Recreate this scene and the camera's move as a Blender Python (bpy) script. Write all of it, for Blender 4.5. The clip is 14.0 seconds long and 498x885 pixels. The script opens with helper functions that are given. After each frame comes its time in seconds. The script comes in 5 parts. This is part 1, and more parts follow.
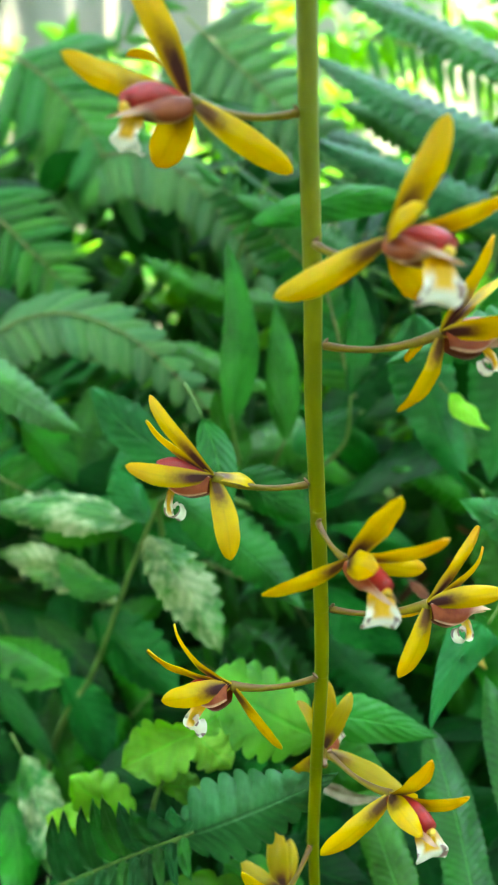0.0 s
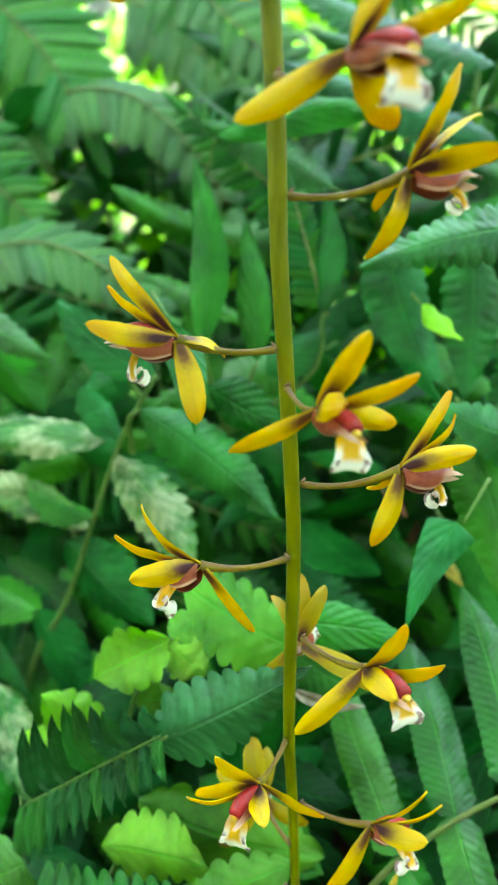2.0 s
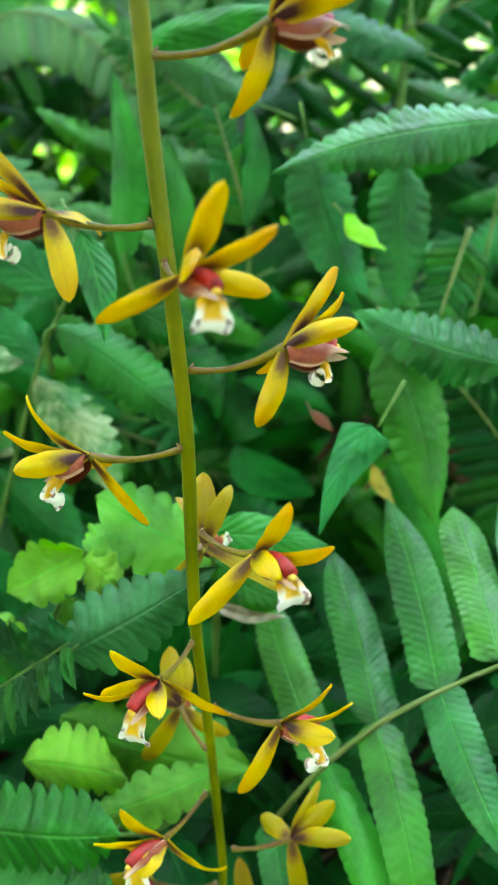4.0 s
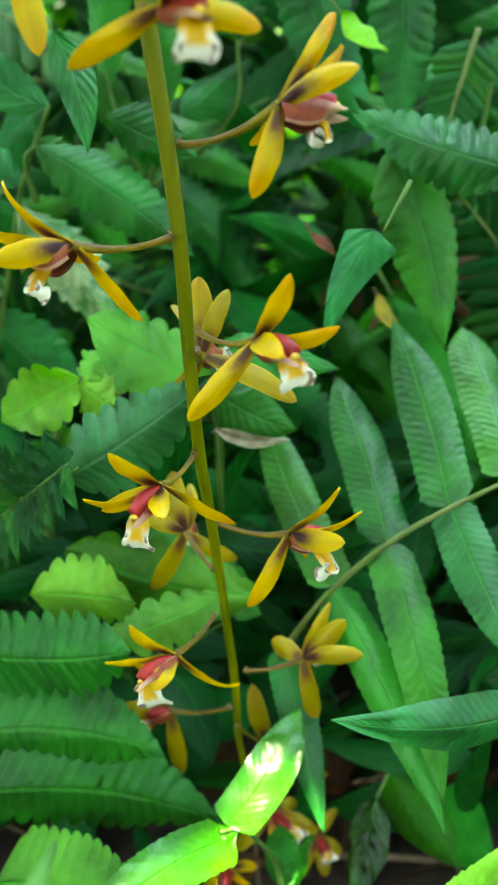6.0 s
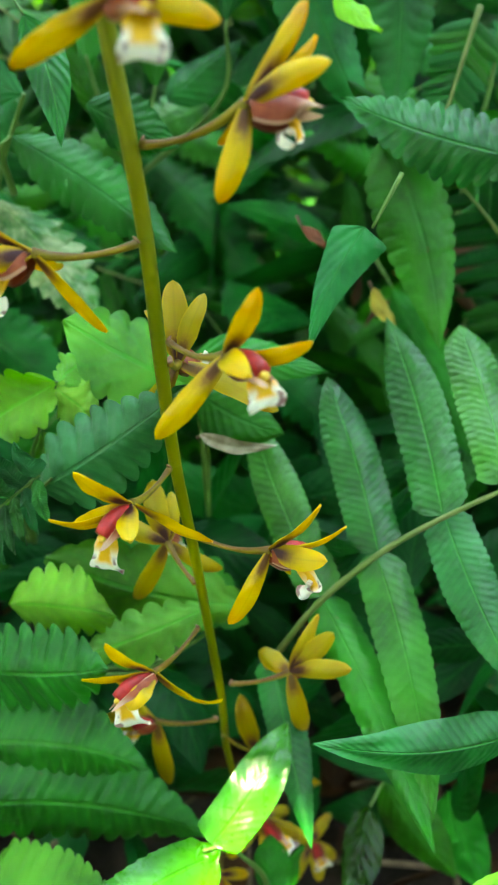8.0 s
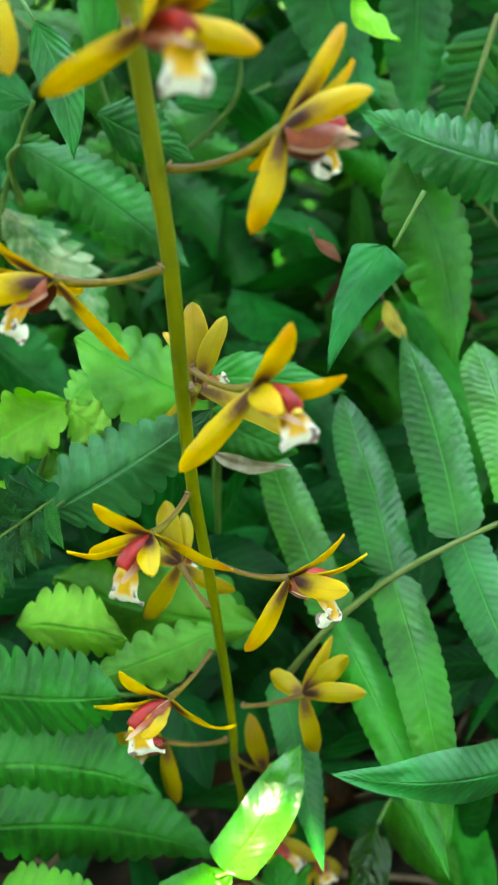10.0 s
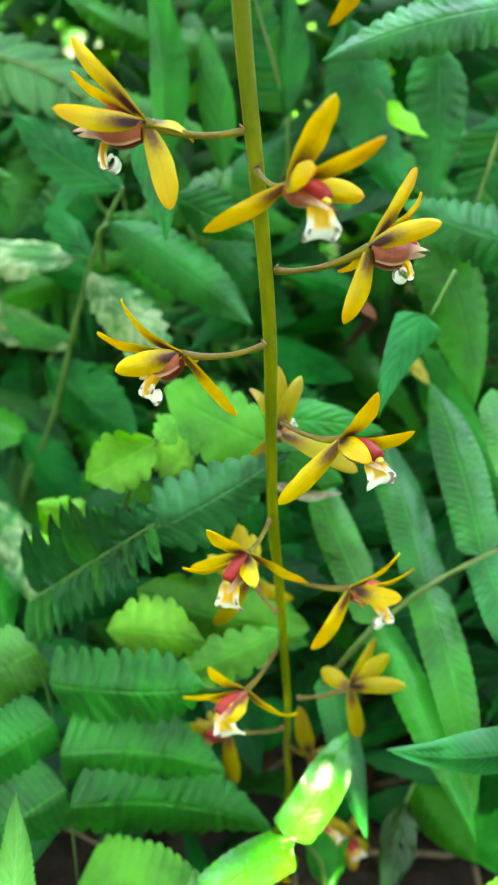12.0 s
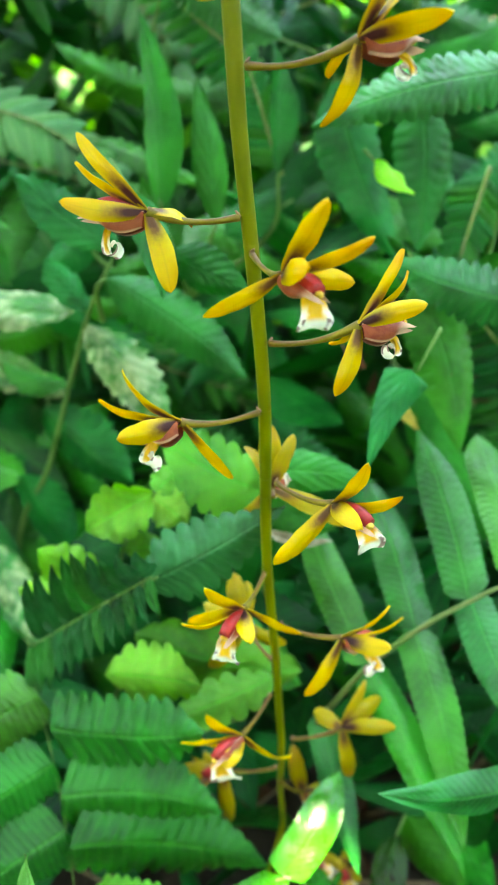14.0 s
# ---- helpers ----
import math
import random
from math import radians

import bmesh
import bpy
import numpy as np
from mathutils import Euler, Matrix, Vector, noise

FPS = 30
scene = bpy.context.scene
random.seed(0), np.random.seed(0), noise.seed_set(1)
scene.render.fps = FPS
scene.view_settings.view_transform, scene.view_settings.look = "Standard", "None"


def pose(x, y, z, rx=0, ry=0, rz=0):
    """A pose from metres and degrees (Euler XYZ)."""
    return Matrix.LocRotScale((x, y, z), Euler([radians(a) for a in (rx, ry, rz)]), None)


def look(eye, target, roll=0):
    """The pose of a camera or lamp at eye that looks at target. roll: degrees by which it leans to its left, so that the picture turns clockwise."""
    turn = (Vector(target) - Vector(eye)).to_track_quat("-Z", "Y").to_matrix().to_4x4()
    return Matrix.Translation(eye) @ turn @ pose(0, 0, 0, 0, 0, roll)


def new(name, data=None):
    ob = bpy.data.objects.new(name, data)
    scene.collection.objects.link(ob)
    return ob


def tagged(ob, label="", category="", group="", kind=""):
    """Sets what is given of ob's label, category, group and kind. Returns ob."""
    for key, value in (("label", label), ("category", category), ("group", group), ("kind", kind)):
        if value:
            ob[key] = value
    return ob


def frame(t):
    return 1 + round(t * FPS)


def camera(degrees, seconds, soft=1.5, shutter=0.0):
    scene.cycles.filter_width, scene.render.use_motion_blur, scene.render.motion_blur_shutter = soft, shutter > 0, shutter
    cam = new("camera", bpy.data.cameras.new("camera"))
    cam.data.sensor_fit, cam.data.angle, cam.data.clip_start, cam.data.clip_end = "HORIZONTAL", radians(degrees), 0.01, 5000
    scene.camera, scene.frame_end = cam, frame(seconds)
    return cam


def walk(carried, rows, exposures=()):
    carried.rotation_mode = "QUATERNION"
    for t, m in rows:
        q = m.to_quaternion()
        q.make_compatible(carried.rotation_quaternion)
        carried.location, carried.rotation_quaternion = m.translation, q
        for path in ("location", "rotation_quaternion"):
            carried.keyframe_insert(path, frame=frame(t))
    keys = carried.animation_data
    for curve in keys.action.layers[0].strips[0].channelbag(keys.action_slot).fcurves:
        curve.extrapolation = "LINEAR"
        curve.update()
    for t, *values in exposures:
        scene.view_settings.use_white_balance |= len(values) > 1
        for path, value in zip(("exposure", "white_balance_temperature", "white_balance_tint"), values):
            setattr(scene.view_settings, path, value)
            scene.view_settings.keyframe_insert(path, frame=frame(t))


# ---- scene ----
cam = camera(33.5, 14.0, soft=2.0)
PATH = [
    (0, (0.047, 0.042, 0.485), (-0.09, 1.926, -0.173), 2.3),
    (0.5, (0.037, 0.04, 0.472), (-0.075, 1.925, -0.188), 2.5),
    (1, (0.029, 0.041, 0.464), (-0.059, 1.926, -0.199), 2.6),
    (1.5, (0.032, 0.04, 0.461), (-0.052, 1.925, -0.203), 2.4),
    (2, (0.051, 0.038, 0.457), (-0.035, 1.92, -0.217), 1.9),
    (2.5, (0.061, 0.038, 0.453), (-0.022, 1.917, -0.227), 1.7),
    (3, (0.067, 0.037, 0.451), (-0.008, 1.914, -0.235), 2.1),
    (3.2, (0.069, 0.038, 0.45), (0.011, 1.914, -0.243), 2.1),
    (5.3, (0.076, 0.034, 0.418), (0.009, 1.854, -0.409), -0.5),
    (5.5, (0.072, 0.034, 0.418), (0.029, 1.845, -0.429), -0.2),
    (6, (0.075, 0.036, 0.41), (0.017, 1.797, -0.537), -1.2),
    (6.5, (0.088, 0.027, 0.408), (-0.081, 1.785, -0.531), -5.3),
    (6.8, (0.078, 0.021, 0.405), (-0.023, 1.803, -0.497), -3.6),
    (7, (0.083, 0.029, 0.414), (-0.051, 1.764, -0.571), -4.2),
    (7.5, (0.076, 0.03, 0.412), (0.014, 1.778, -0.559), -2.3),
    (8, (0.084, 0.05, 0.413), (-0.014, 1.779, -0.588), -1.9),
    (8.2, (0.081, 0.059, 0.415), (0.02, 1.766, -0.626), -1.4),
    (10.3, (0.073, 0.058, 0.42), (0.012, 1.775, -0.603), -0.9),
    (10.5, (0.065, 0.058, 0.428), (0.018, 1.765, -0.613), -0.7),
    (11, (0.055, 0.048, 0.439), (0.022, 1.769, -0.58), -0.3),
    (11.5, (0.054, 0.032, 0.445), (0.021, 1.757, -0.567), -0.4),
    (12, (0.05, 0.023, 0.447), (0.042, 1.756, -0.551), -0.1),
    (12.5, (0.048, 0.015, 0.449), (0.038, 1.755, -0.537), -0.2),
    (13, (0.049, 0.008, 0.446), (0.054, 1.752, -0.534), -0.0),
    (13.5, (0.047, 0.018, 0.448), (0.048, 1.765, -0.526), -0.5),
    (14, (0.048, 0.022, 0.464), (0.069, 1.765, -0.516), 0.1),
]
walk(cam, [(t, look(eye, target, roll)) for t, eye, target, roll in PATH], exposures=[(0, 4.49, 8800, -10), (3, 4.66, 8800, -10), (6, 4.39, 8800, -10), (8, 4.39, 8800, -10), (10.5, 4.62, 8800, -10), (11.5, 4.73, 8800, -10), (14, 4.78, 8800, -10)])

# ---- world, sun, exposure ----
cam.data.dof.use_dof, cam.data.dof.focus_distance, cam.data.dof.aperture_fstop = True, 0.195, 19.0
SUN_AZ, SUN_EL = radians(200), radians(72)  # the sun stands high, behind the camera and to its left
sky_world = bpy.data.worlds.new("sky")
scene.world = sky_world
sky_world.use_nodes = True
wn = sky_world.node_tree
sky = wn.nodes.new("ShaderNodeTexSky")
sky.sky_type, sky.sun_disc = "NISHITA", False
sky.sun_elevation, sky.sun_rotation = SUN_EL, SUN_AZ
wn.links.new(sky.outputs[0], wn.nodes["Background"].inputs[0])
wn.nodes["Background"].inputs[1].default_value = 0.15
sun = new("sun", bpy.data.lights.new("sun", "SUN"))
sun.data.energy, sun.data.angle, sun.data.color = 2.9, radians(0.6), (1.0, 0.94, 0.84)
SUN_DIR = Vector((math.sin(SUN_AZ) * math.cos(SUN_EL), math.cos(SUN_AZ) * math.cos(SUN_EL), math.sin(SUN_EL)))
sun.matrix_world = look(SUN_DIR * 6, (0, 0, 0))


# ---- materials ----
def nodes_of(name, rough=0.5, spec=0.5):
    mat = bpy.data.materials.new(name)
    mat.use_nodes = True
    nt = mat.node_tree
    bsdf = nt.nodes["Principled BSDF"]
    bsdf.inputs["Roughness"].default_value = rough
    bsdf.inputs["Specular IOR Level"].default_value = spec
    return mat, nt, bsdf


def math_node(nt, op, a, b=None, clamp=False):
    n = nt.nodes.new("ShaderNodeMath")
    n.operation, n.use_clamp = op, clamp
    for k, v in ((0, a), (1, b)):
        if v is None:
            continue
        if isinstance(v, (int, float)):
            n.inputs[k].default_value = v
        else:
            nt.links.new(v, n.inputs[k])
    return n.outputs[0]


def ramp(nt, value, low, high):
    n = nt.nodes.new("ShaderNodeMapRange")
    n.interpolation_type = "SMOOTHSTEP"
    n.inputs[1].default_value, n.inputs[2].default_value = low, high
    nt.links.new(value, n.inputs[0])
    return n.outputs[0]


def mix(nt, factor, a, b):
    n = nt.nodes.new("ShaderNodeMix")
    n.data_type = "RGBA"
    for socket, v in ((n.inputs[0], factor), (n.inputs[6], a), (n.inputs[7], b)):
        if isinstance(v, (int, float)):
            socket.default_value = v
        elif isinstance(v, tuple):
            socket.default_value = (*v, 1)
        else:
            nt.links.new(v, socket)
    return n.outputs[2]


def grain(nt, scale, detail=3.0, source="Object", rough=0.55):
    tc = nt.nodes.new("ShaderNodeTexCoord")
    n = nt.nodes.new("ShaderNodeTexNoise")
    n.inputs["Scale"].default_value, n.inputs["Detail"].default_value = scale, detail
    n.inputs["Roughness"].default_value = rough
    nt.links.new(tc.outputs[source], n.inputs["Vector"])
    return n.outputs["Fac"]


def random_of(nt):
    return nt.nodes.new("ShaderNodeObjectInfo").outputs["Random"]


def uv_axes(nt):
    tc = nt.nodes.new("ShaderNodeTexCoord")
    sep = nt.nodes.new("ShaderNodeSeparateXYZ")
    nt.links.new(tc.outputs["UV"], sep.inputs[0])
    across = math_node(nt, "ABSOLUTE", math_node(nt, "SUBTRACT", math_node(nt, "MULTIPLY", sep.outputs[0], 2.0), 1.0))
    return across, sep.outputs[1], sep.outputs[0]


def relief(nt, bsdf, height, strength, distance=0.001):
    b = nt.nodes.new("ShaderNodeBump")
    b.inputs["Strength"].default_value, b.inputs["Distance"].default_value = strength, distance
    nt.links.new(height, b.inputs["Height"])
    nt.links.new(b.outputs[0], bsdf.inputs["Normal"])
    return b


def see_through(nt, bsdf, colour, amount):
    """Thin tissue: part of the light goes through it."""
    t = nt.nodes.new("ShaderNodeBsdfTranslucent")
    m = nt.nodes.new("ShaderNodeMixShader")
    m.inputs[0].default_value = amount
    if isinstance(colour, tuple):
        t.inputs[0].default_value = (*colour, 1)
    else:
        nt.links.new(colour, t.inputs[0])
    nt.links.new(bsdf.outputs[0], m.inputs[1])
    nt.links.new(t.outputs[0], m.inputs[2])
    nt.links.new(m.outputs[0], nt.nodes["Material Output"].inputs[0])


def leaf_material(name, dark, light, rib, veins=14.0, slope=0.5, rough=0.34, spec=0.36, pale=None, pale_at=0.62, through_=0.15, rib_width=0.05, vein_relief=0.22, fine=0.20, rib_mix=0.32, crinkle=1.1, vein_mix=0.12):
    mat, nt, bsdf = nodes_of(name, rough, spec)
    across, along, _ = uv_axes(nt)
    big, small = grain(nt, 38, 3), grain(nt, 420, 4)
    vary = random_of(nt)
    dark, light = tuple(0.68 * c * k for c, k in zip(dark, (1.12, 1, 0.44))), tuple(1.19 * c * k for c, k in zip(light, (1.12, 1, 0.44)))
    col = mix(nt, ramp(nt, big, 0.3, 0.7), dark, light)
    col = mix(nt, math_node(nt, "MULTIPLY", ramp(nt, small, 0.45, 0.8), 0.35), col, light)
    hsv = nt.nodes.new("ShaderNodeHueSaturation")
    nt.links.new(math_node(nt, "ADD", math_node(nt, "MULTIPLY", vary, 0.04), 0.48), hsv.inputs["Hue"])
    isle = nt.nodes.new("ShaderNodeNewGeometry").outputs["Random Per Island"]
    vary = math_node(nt, "FRACT", math_node(nt, "ADD", vary, isle))
    nt.links.new(math_node(nt, "ADD", math_node(nt, "MULTIPLY", vary, 0.62), 0.69), hsv.inputs["Value"])
    nt.links.new(col, hsv.inputs["Color"])
    col = hsv.outputs[0]
    # side veins run outward and forward from the rib
    phase = math_node(nt, "MULTIPLY", math_node(nt, "SUBTRACT", along, math_node(nt, "MULTIPLY", across, slope / 4)), veins * 2 * math.pi)
    wave = math_node(nt, "ADD", math_node(nt, "MULTIPLY", math_node(nt, "SINE", phase), 0.5), 0.5)
    vein = math_node(nt, "MULTIPLY", ramp(nt, wave, 0.76, 1.0), vein_mix)
    col = mix(nt, vein, col, rib)
    ribmask = math_node(nt, "SUBTRACT", 1.0, ramp(nt, across, rib_width * 0.5, rib_width * 1.6))
    col = mix(nt, math_node(nt, "MULTIPLY", ribmask, rib_mix), col, rib)
    # pale blotches: mottling of the leaf, painted sun flecks on the grey-green fern
    if pale:
        blotch = math_node(nt, "MULTIPLY", ramp(nt, grain(nt, 66, 4, rough=0.62), pale_at - 0.10, pale_at + 0.12), 0.85)
        blotch = math_node(nt, "MULTIPLY", blotch, math_node(nt, "ADD", math_node(nt, "MULTIPLY", wave, -0.35), 1.0))
        col = mix(nt, blotch, col, pale)
    # dry brown specks and nibbled spots
    speck = ramp(nt, grain(nt, 260, 2), 0.74, 0.80)
    col = mix(nt, math_node(nt, "MULTIPLY", speck, 0.5), col, (0.16, 0.09, 0.03))
    nt.links.new(col, bsdf.inputs["Base Color"])
    nt.links.new(math_node(nt, "ADD", math_node(nt, "MULTIPLY", small, 0.25), rough - 0.1), bsdf.inputs["Roughness"])
    height = math_node(nt, "ADD", math_node(nt, "MULTIPLY", wave, vein_relief), math_node(nt, "MULTIPLY", small, fine))
    height = math_node(nt, "ADD", height, math_node(nt, "MULTIPLY", grain(nt, 130, 2), crinkle))
    height = math_node(nt, "ADD", height, math_node(nt, "MULTIPLY", grain(nt, 62, 2), crinkle * 1.2))
    relief(nt, bsdf, math_node(nt, "SUBTRACT", height, math_node(nt, "MULTIPLY", ribmask, 0.35)), 0.62, 0.0014)
    warm = nt.nodes.new("ShaderNodeMix")
    warm.data_type, warm.blend_type = "RGBA", "MULTIPLY"
    warm.inputs[0].default_value = 1.0
    nt.links.new(col, warm.inputs[6])
    warm.inputs[7].default_value = (2.2, 2.0, 0.7, 1)
    see_through(nt, bsdf, warm.outputs[2], through_)
    return mat


def tepal_material(name, yellow, tip, stain, reach):
    mat, nt, bsdf = nodes_of(name, 0.36, 0.5)
    across, along, _ = uv_axes(nt)
    streak = grain(nt, 900, 3)
    edge_free = math_node(nt, "SUBTRACT", 1.0, ramp(nt, across, 0.20, 0.95))
    fade = math_node(nt, "SUBTRACT", 1.0, ramp(nt, math_node(nt, "ADD", along, math_node(nt, "MULTIPLY", math_node(nt, "SUBTRACT", streak, 0.5), 0.14)), reach * 0.22, reach * 0.95))
    stained = math_node(nt, "MULTIPLY", fade, math_node(nt, "ADD", math_node(nt, "MULTIPLY", edge_free, 0.85), 0.30), clamp=True)
    vary = random_of(nt)
    base = mix(nt, math_node(nt, "MULTIPLY", ramp(nt, along, 0.55, 1.0), math_node(nt, "MULTIPLY", vary, 0.8)), yellow, tip)
    base = mix(nt, math_node(nt, "MULTIPLY", ramp(nt, grain(nt, 260, 3), 0.45, 0.75), 0.35), base, tip)
    base = mix(nt, math_node(nt, "MULTIPLY", ramp(nt, across, 0.80, 1.0), 0.45), base, (0.90, 0.62, 0.02))
    midrib = math_node(nt, "MULTIPLY", math_node(nt, "SUBTRACT", 1.0, ramp(nt, across, 0.03, 0.14)), 0.08)
    base = mix(nt, midrib, base, stain)
    col = mix(nt, math_node(nt, "MULTIPLY", stained, 0.95), base, (0.33, 0.105, 0.018))
    col = mix(nt, math_node(nt, "POWER", stained, 2.2), col, stain)
    nt.links.new(col, bsdf.inputs["Base Color"])
    lines = math_node(nt, "SINE", math_node(nt, "MULTIPLY", across, 17.0))
    relief(nt, bsdf, math_node(nt, "ADD", math_node(nt, "MULTIPLY", lines, 0.10), streak), 0.15, 0.0003)
    see_through(nt, bsdf, col, 0.42)
    return mat


def plain_material(name, a, b, scale, rough=0.5, spec=0.4, bump=0.3, distance=0.0005, third=None, through_=0.0):
    mat, nt, bsdf = nodes_of(name, rough, spec)
    col = mix(nt, ramp(nt, grain(nt, scale, 4), 0.35, 0.68), a, b)
    if third:
        col = mix(nt, ramp(nt, grain(nt, scale * 0.22, 3), 0.5, 0.72), col, third)
    nt.links.new(col, bsdf.inputs["Base Color"])
    relief(nt, bsdf, grain(nt, scale * 3, 5), bump, distance)
    if through_:
        see_through(nt, bsdf, col, through_)
    return mat


def lip_material():
    mat, nt, bsdf = nodes_of("lip white yellow", 0.45, 0.35)
    across, along, _ = uv_axes(nt)
    wob = math_node(nt, "MULTIPLY", math_node(nt, "SUBTRACT", grain(nt, 500, 3), 0.5), 0.5)
    centre = math_node(nt, "SUBTRACT", 1.0, ramp(nt, math_node(nt, "ADD", across, wob), 0.35, 0.75))
    centre = math_node(nt, "MAXIMUM", centre, math_node(nt, "SUBTRACT", 1.0, ramp(nt, along, 0.14, 0.40)))
    upper = math_node(nt, "SUBTRACT", 1.0, ramp(nt, along, 0.42, 0.60))
    col = mix(nt, math_node(nt, "MULTIPLY", centre, upper), (0.92, 0.86, 0.70), (0.88, 0.46, 0.010))
    spot = math_node(nt, "MULTIPLY", ramp(nt, grain(nt, 420, 1), 0.50, 0.58), math_node(nt, "MULTIPLY", ramp(nt, along, 0.30, 0.44), ramp(nt, across, 0.52, 0.7)))
    col = mix(nt, math_node(nt, "MULTIPLY", spot, 0.8), col, (0.20, 0.03, 0.035))
    blush = math_node(nt, "MULTIPLY", ramp(nt, along, 0.74, 1.0), 0.40)
    col = mix(nt, blush, col, (0.55, 0.22, 0.16))
    nt.links.new(col, bsdf.inputs["Base Color"])
    relief(nt, bsdf, grain(nt, 700, 3), 0.3, 0.0004)
    see_through(nt, bsdf, col, 0.2)
    return mat


def lobe_material():
    mat, nt, bsdf = nodes_of("lip side lobe", 0.45, 0.4)
    across, along, raw = uv_axes(nt)
    edge = math_node(nt, "MAXIMUM", ramp(nt, along, 0.70, 0.98), ramp(nt, across, 0.84, 1.0))
    body = mix(nt, ramp(nt, grain(nt, 420, 3), 0.35, 0.7), (0.38, 0.080, 0.022), (0.26, 0.036, 0.012))
    col = mix(nt, math_node(nt, "MULTIPLY", edge, 0.75), body, (0.85, 0.55, 0.36))
    nt.links.new(col, bsdf.inputs["Base Color"])
    relief(nt, bsdf, grain(nt, 900, 3), 0.25, 0.0003)
    see_through(nt, bsdf, col, 0.2)
    return mat


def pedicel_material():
    """Olive yellow below, browner on the side that looks up."""
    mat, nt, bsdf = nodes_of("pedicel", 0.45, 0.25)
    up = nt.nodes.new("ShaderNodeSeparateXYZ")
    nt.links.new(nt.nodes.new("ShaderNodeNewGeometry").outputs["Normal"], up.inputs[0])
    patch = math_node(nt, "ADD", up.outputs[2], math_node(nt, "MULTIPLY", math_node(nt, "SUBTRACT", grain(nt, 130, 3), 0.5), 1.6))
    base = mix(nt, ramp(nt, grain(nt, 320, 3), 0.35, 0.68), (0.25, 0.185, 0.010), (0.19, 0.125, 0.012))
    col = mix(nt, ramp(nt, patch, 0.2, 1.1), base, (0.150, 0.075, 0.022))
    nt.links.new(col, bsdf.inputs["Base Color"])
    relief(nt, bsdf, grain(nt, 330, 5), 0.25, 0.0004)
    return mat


TEPAL = tepal_material("tepal golden", (0.90, 0.64, 0.004), (0.86, 0.42, 0.006), (0.085, 0.018, 0.020), 0.74)
# Olive for flowers seen from behind; also paints shade onto the low flowers.
TEPAL_OLIVE_DIM = tepal_material("tepal olive", (0.56, 0.42, 0.007), (0.58, 0.32, 0.014), (0.10, 0.035, 0.030), 0.55)
TEPAL_SOFT = tepal_material("tepal golden, plain", (0.88, 0.62, 0.004), (0.84, 0.42, 0.008), (0.20, 0.080, 0.022), 0.50)
TEPAL_OLIVE_DIM_SOFT = tepal_material("tepal olive, plain", (0.54, 0.40, 0.007), (0.56, 0.31, 0.014), (0.20, 0.10, 0.025), 0.42)
LIP, LOBE = lip_material(), lobe_material()
COLUMN = plain_material("column crimson", (0.46, 0.015, 0.014), (0.33, 0.012, 0.012), 500, 0.4, 0.45, 0.2, 0.0003)
ANTHER = plain_material("anther cap yellow", (0.80, 0.44, 0.02), (0.85, 0.58, 0.10), 700, 0.45, 0.4, 0.2, 0.0003)
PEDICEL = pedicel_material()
BRACT = plain_material("bract dry", (0.34, 0.20, 0.12), (0.13, 0.06, 0.04), 600, 0.7, 0.2, 0.4, 0.0003)
STEM = plain_material("flower stalk", (0.155, 0.168, 0.0012), (0.205, 0.200, 0.002), 60, 0.40, 0.3, 0.18, 0.0005, third=(0.105, 0.135, 0.0012))

FERN = leaf_material("fern green", (0.0058, 0.1340, 0.0180), (0.0140, 0.2120, 0.0280), (0.0614, 0.4544, 0.0268), veins=24, slope=0.34, vein_relief=0.10, spec=0.55, rib_mix=0.26, rib_width=0.035, vein_mix=0.07)
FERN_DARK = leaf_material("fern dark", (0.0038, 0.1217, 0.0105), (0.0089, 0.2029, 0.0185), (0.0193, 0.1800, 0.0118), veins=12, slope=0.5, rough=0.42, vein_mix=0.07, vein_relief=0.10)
# Shaded copy of the dark fern; the thicket's shade is in its colour.
FERN_SHADED = leaf_material("fern dark, shaded copy", (0.0018, 0.0594, 0.0051), (0.0043, 0.0990, 0.0091), (0.0193, 0.1800, 0.0118), veins=12, slope=0.5, rough=0.42, vein_mix=0.07, vein_relief=0.10, spec=0.14)
FERN_CREST = leaf_material("fern crenate", (0.012, 0.135, 0.018), (0.024, 0.215, 0.03), (0.0772, 0.4133, 0.0183), veins=18, slope=0.3, rib_width=0.04, vein_relief=0.26, spec=0.42, rough=0.4, rib_mix=0.22, vein_mix=0.10)
# Its pale blotches paint sun flecks and sheen onto the pinnae.
FERN_SUNFLECK = leaf_material("fern grey green, painted sun flecks", (0.0150, 0.1650, 0.0500), (0.0350, 0.2500, 0.0900), (0.20, 0.36, 0.12), veins=12, slope=0.4, rough=0.34, spec=0.5, through_=0.14, vein_relief=0.2, rib_width=0.06, rib_mix=0.5, pale=(0.40, 0.44, 0.20), pale_at=0.60)
FERN_BLUE = leaf_material("fern blue green", (0.0129, 0.1748, 0.0256), (0.0324, 0.2734, 0.0444), (0.10, 0.34, 0.07), veins=18, slope=0.4, rough=0.36, spec=0.45, through_=0.12, vein_relief=0.15, rib_width=0.04, rib_mix=0.45)
FERN_TEAL = leaf_material("fern dark teal", (0.0048, 0.080, 0.022), (0.0100, 0.124, 0.036), (0.03, 0.18, 0.05), veins=18, slope=0.4, rough=0.4, spec=0.30, through_=0.12, vein_relief=0.15, rib_width=0.04, rib_mix=0.30, vein_mix=0.10)
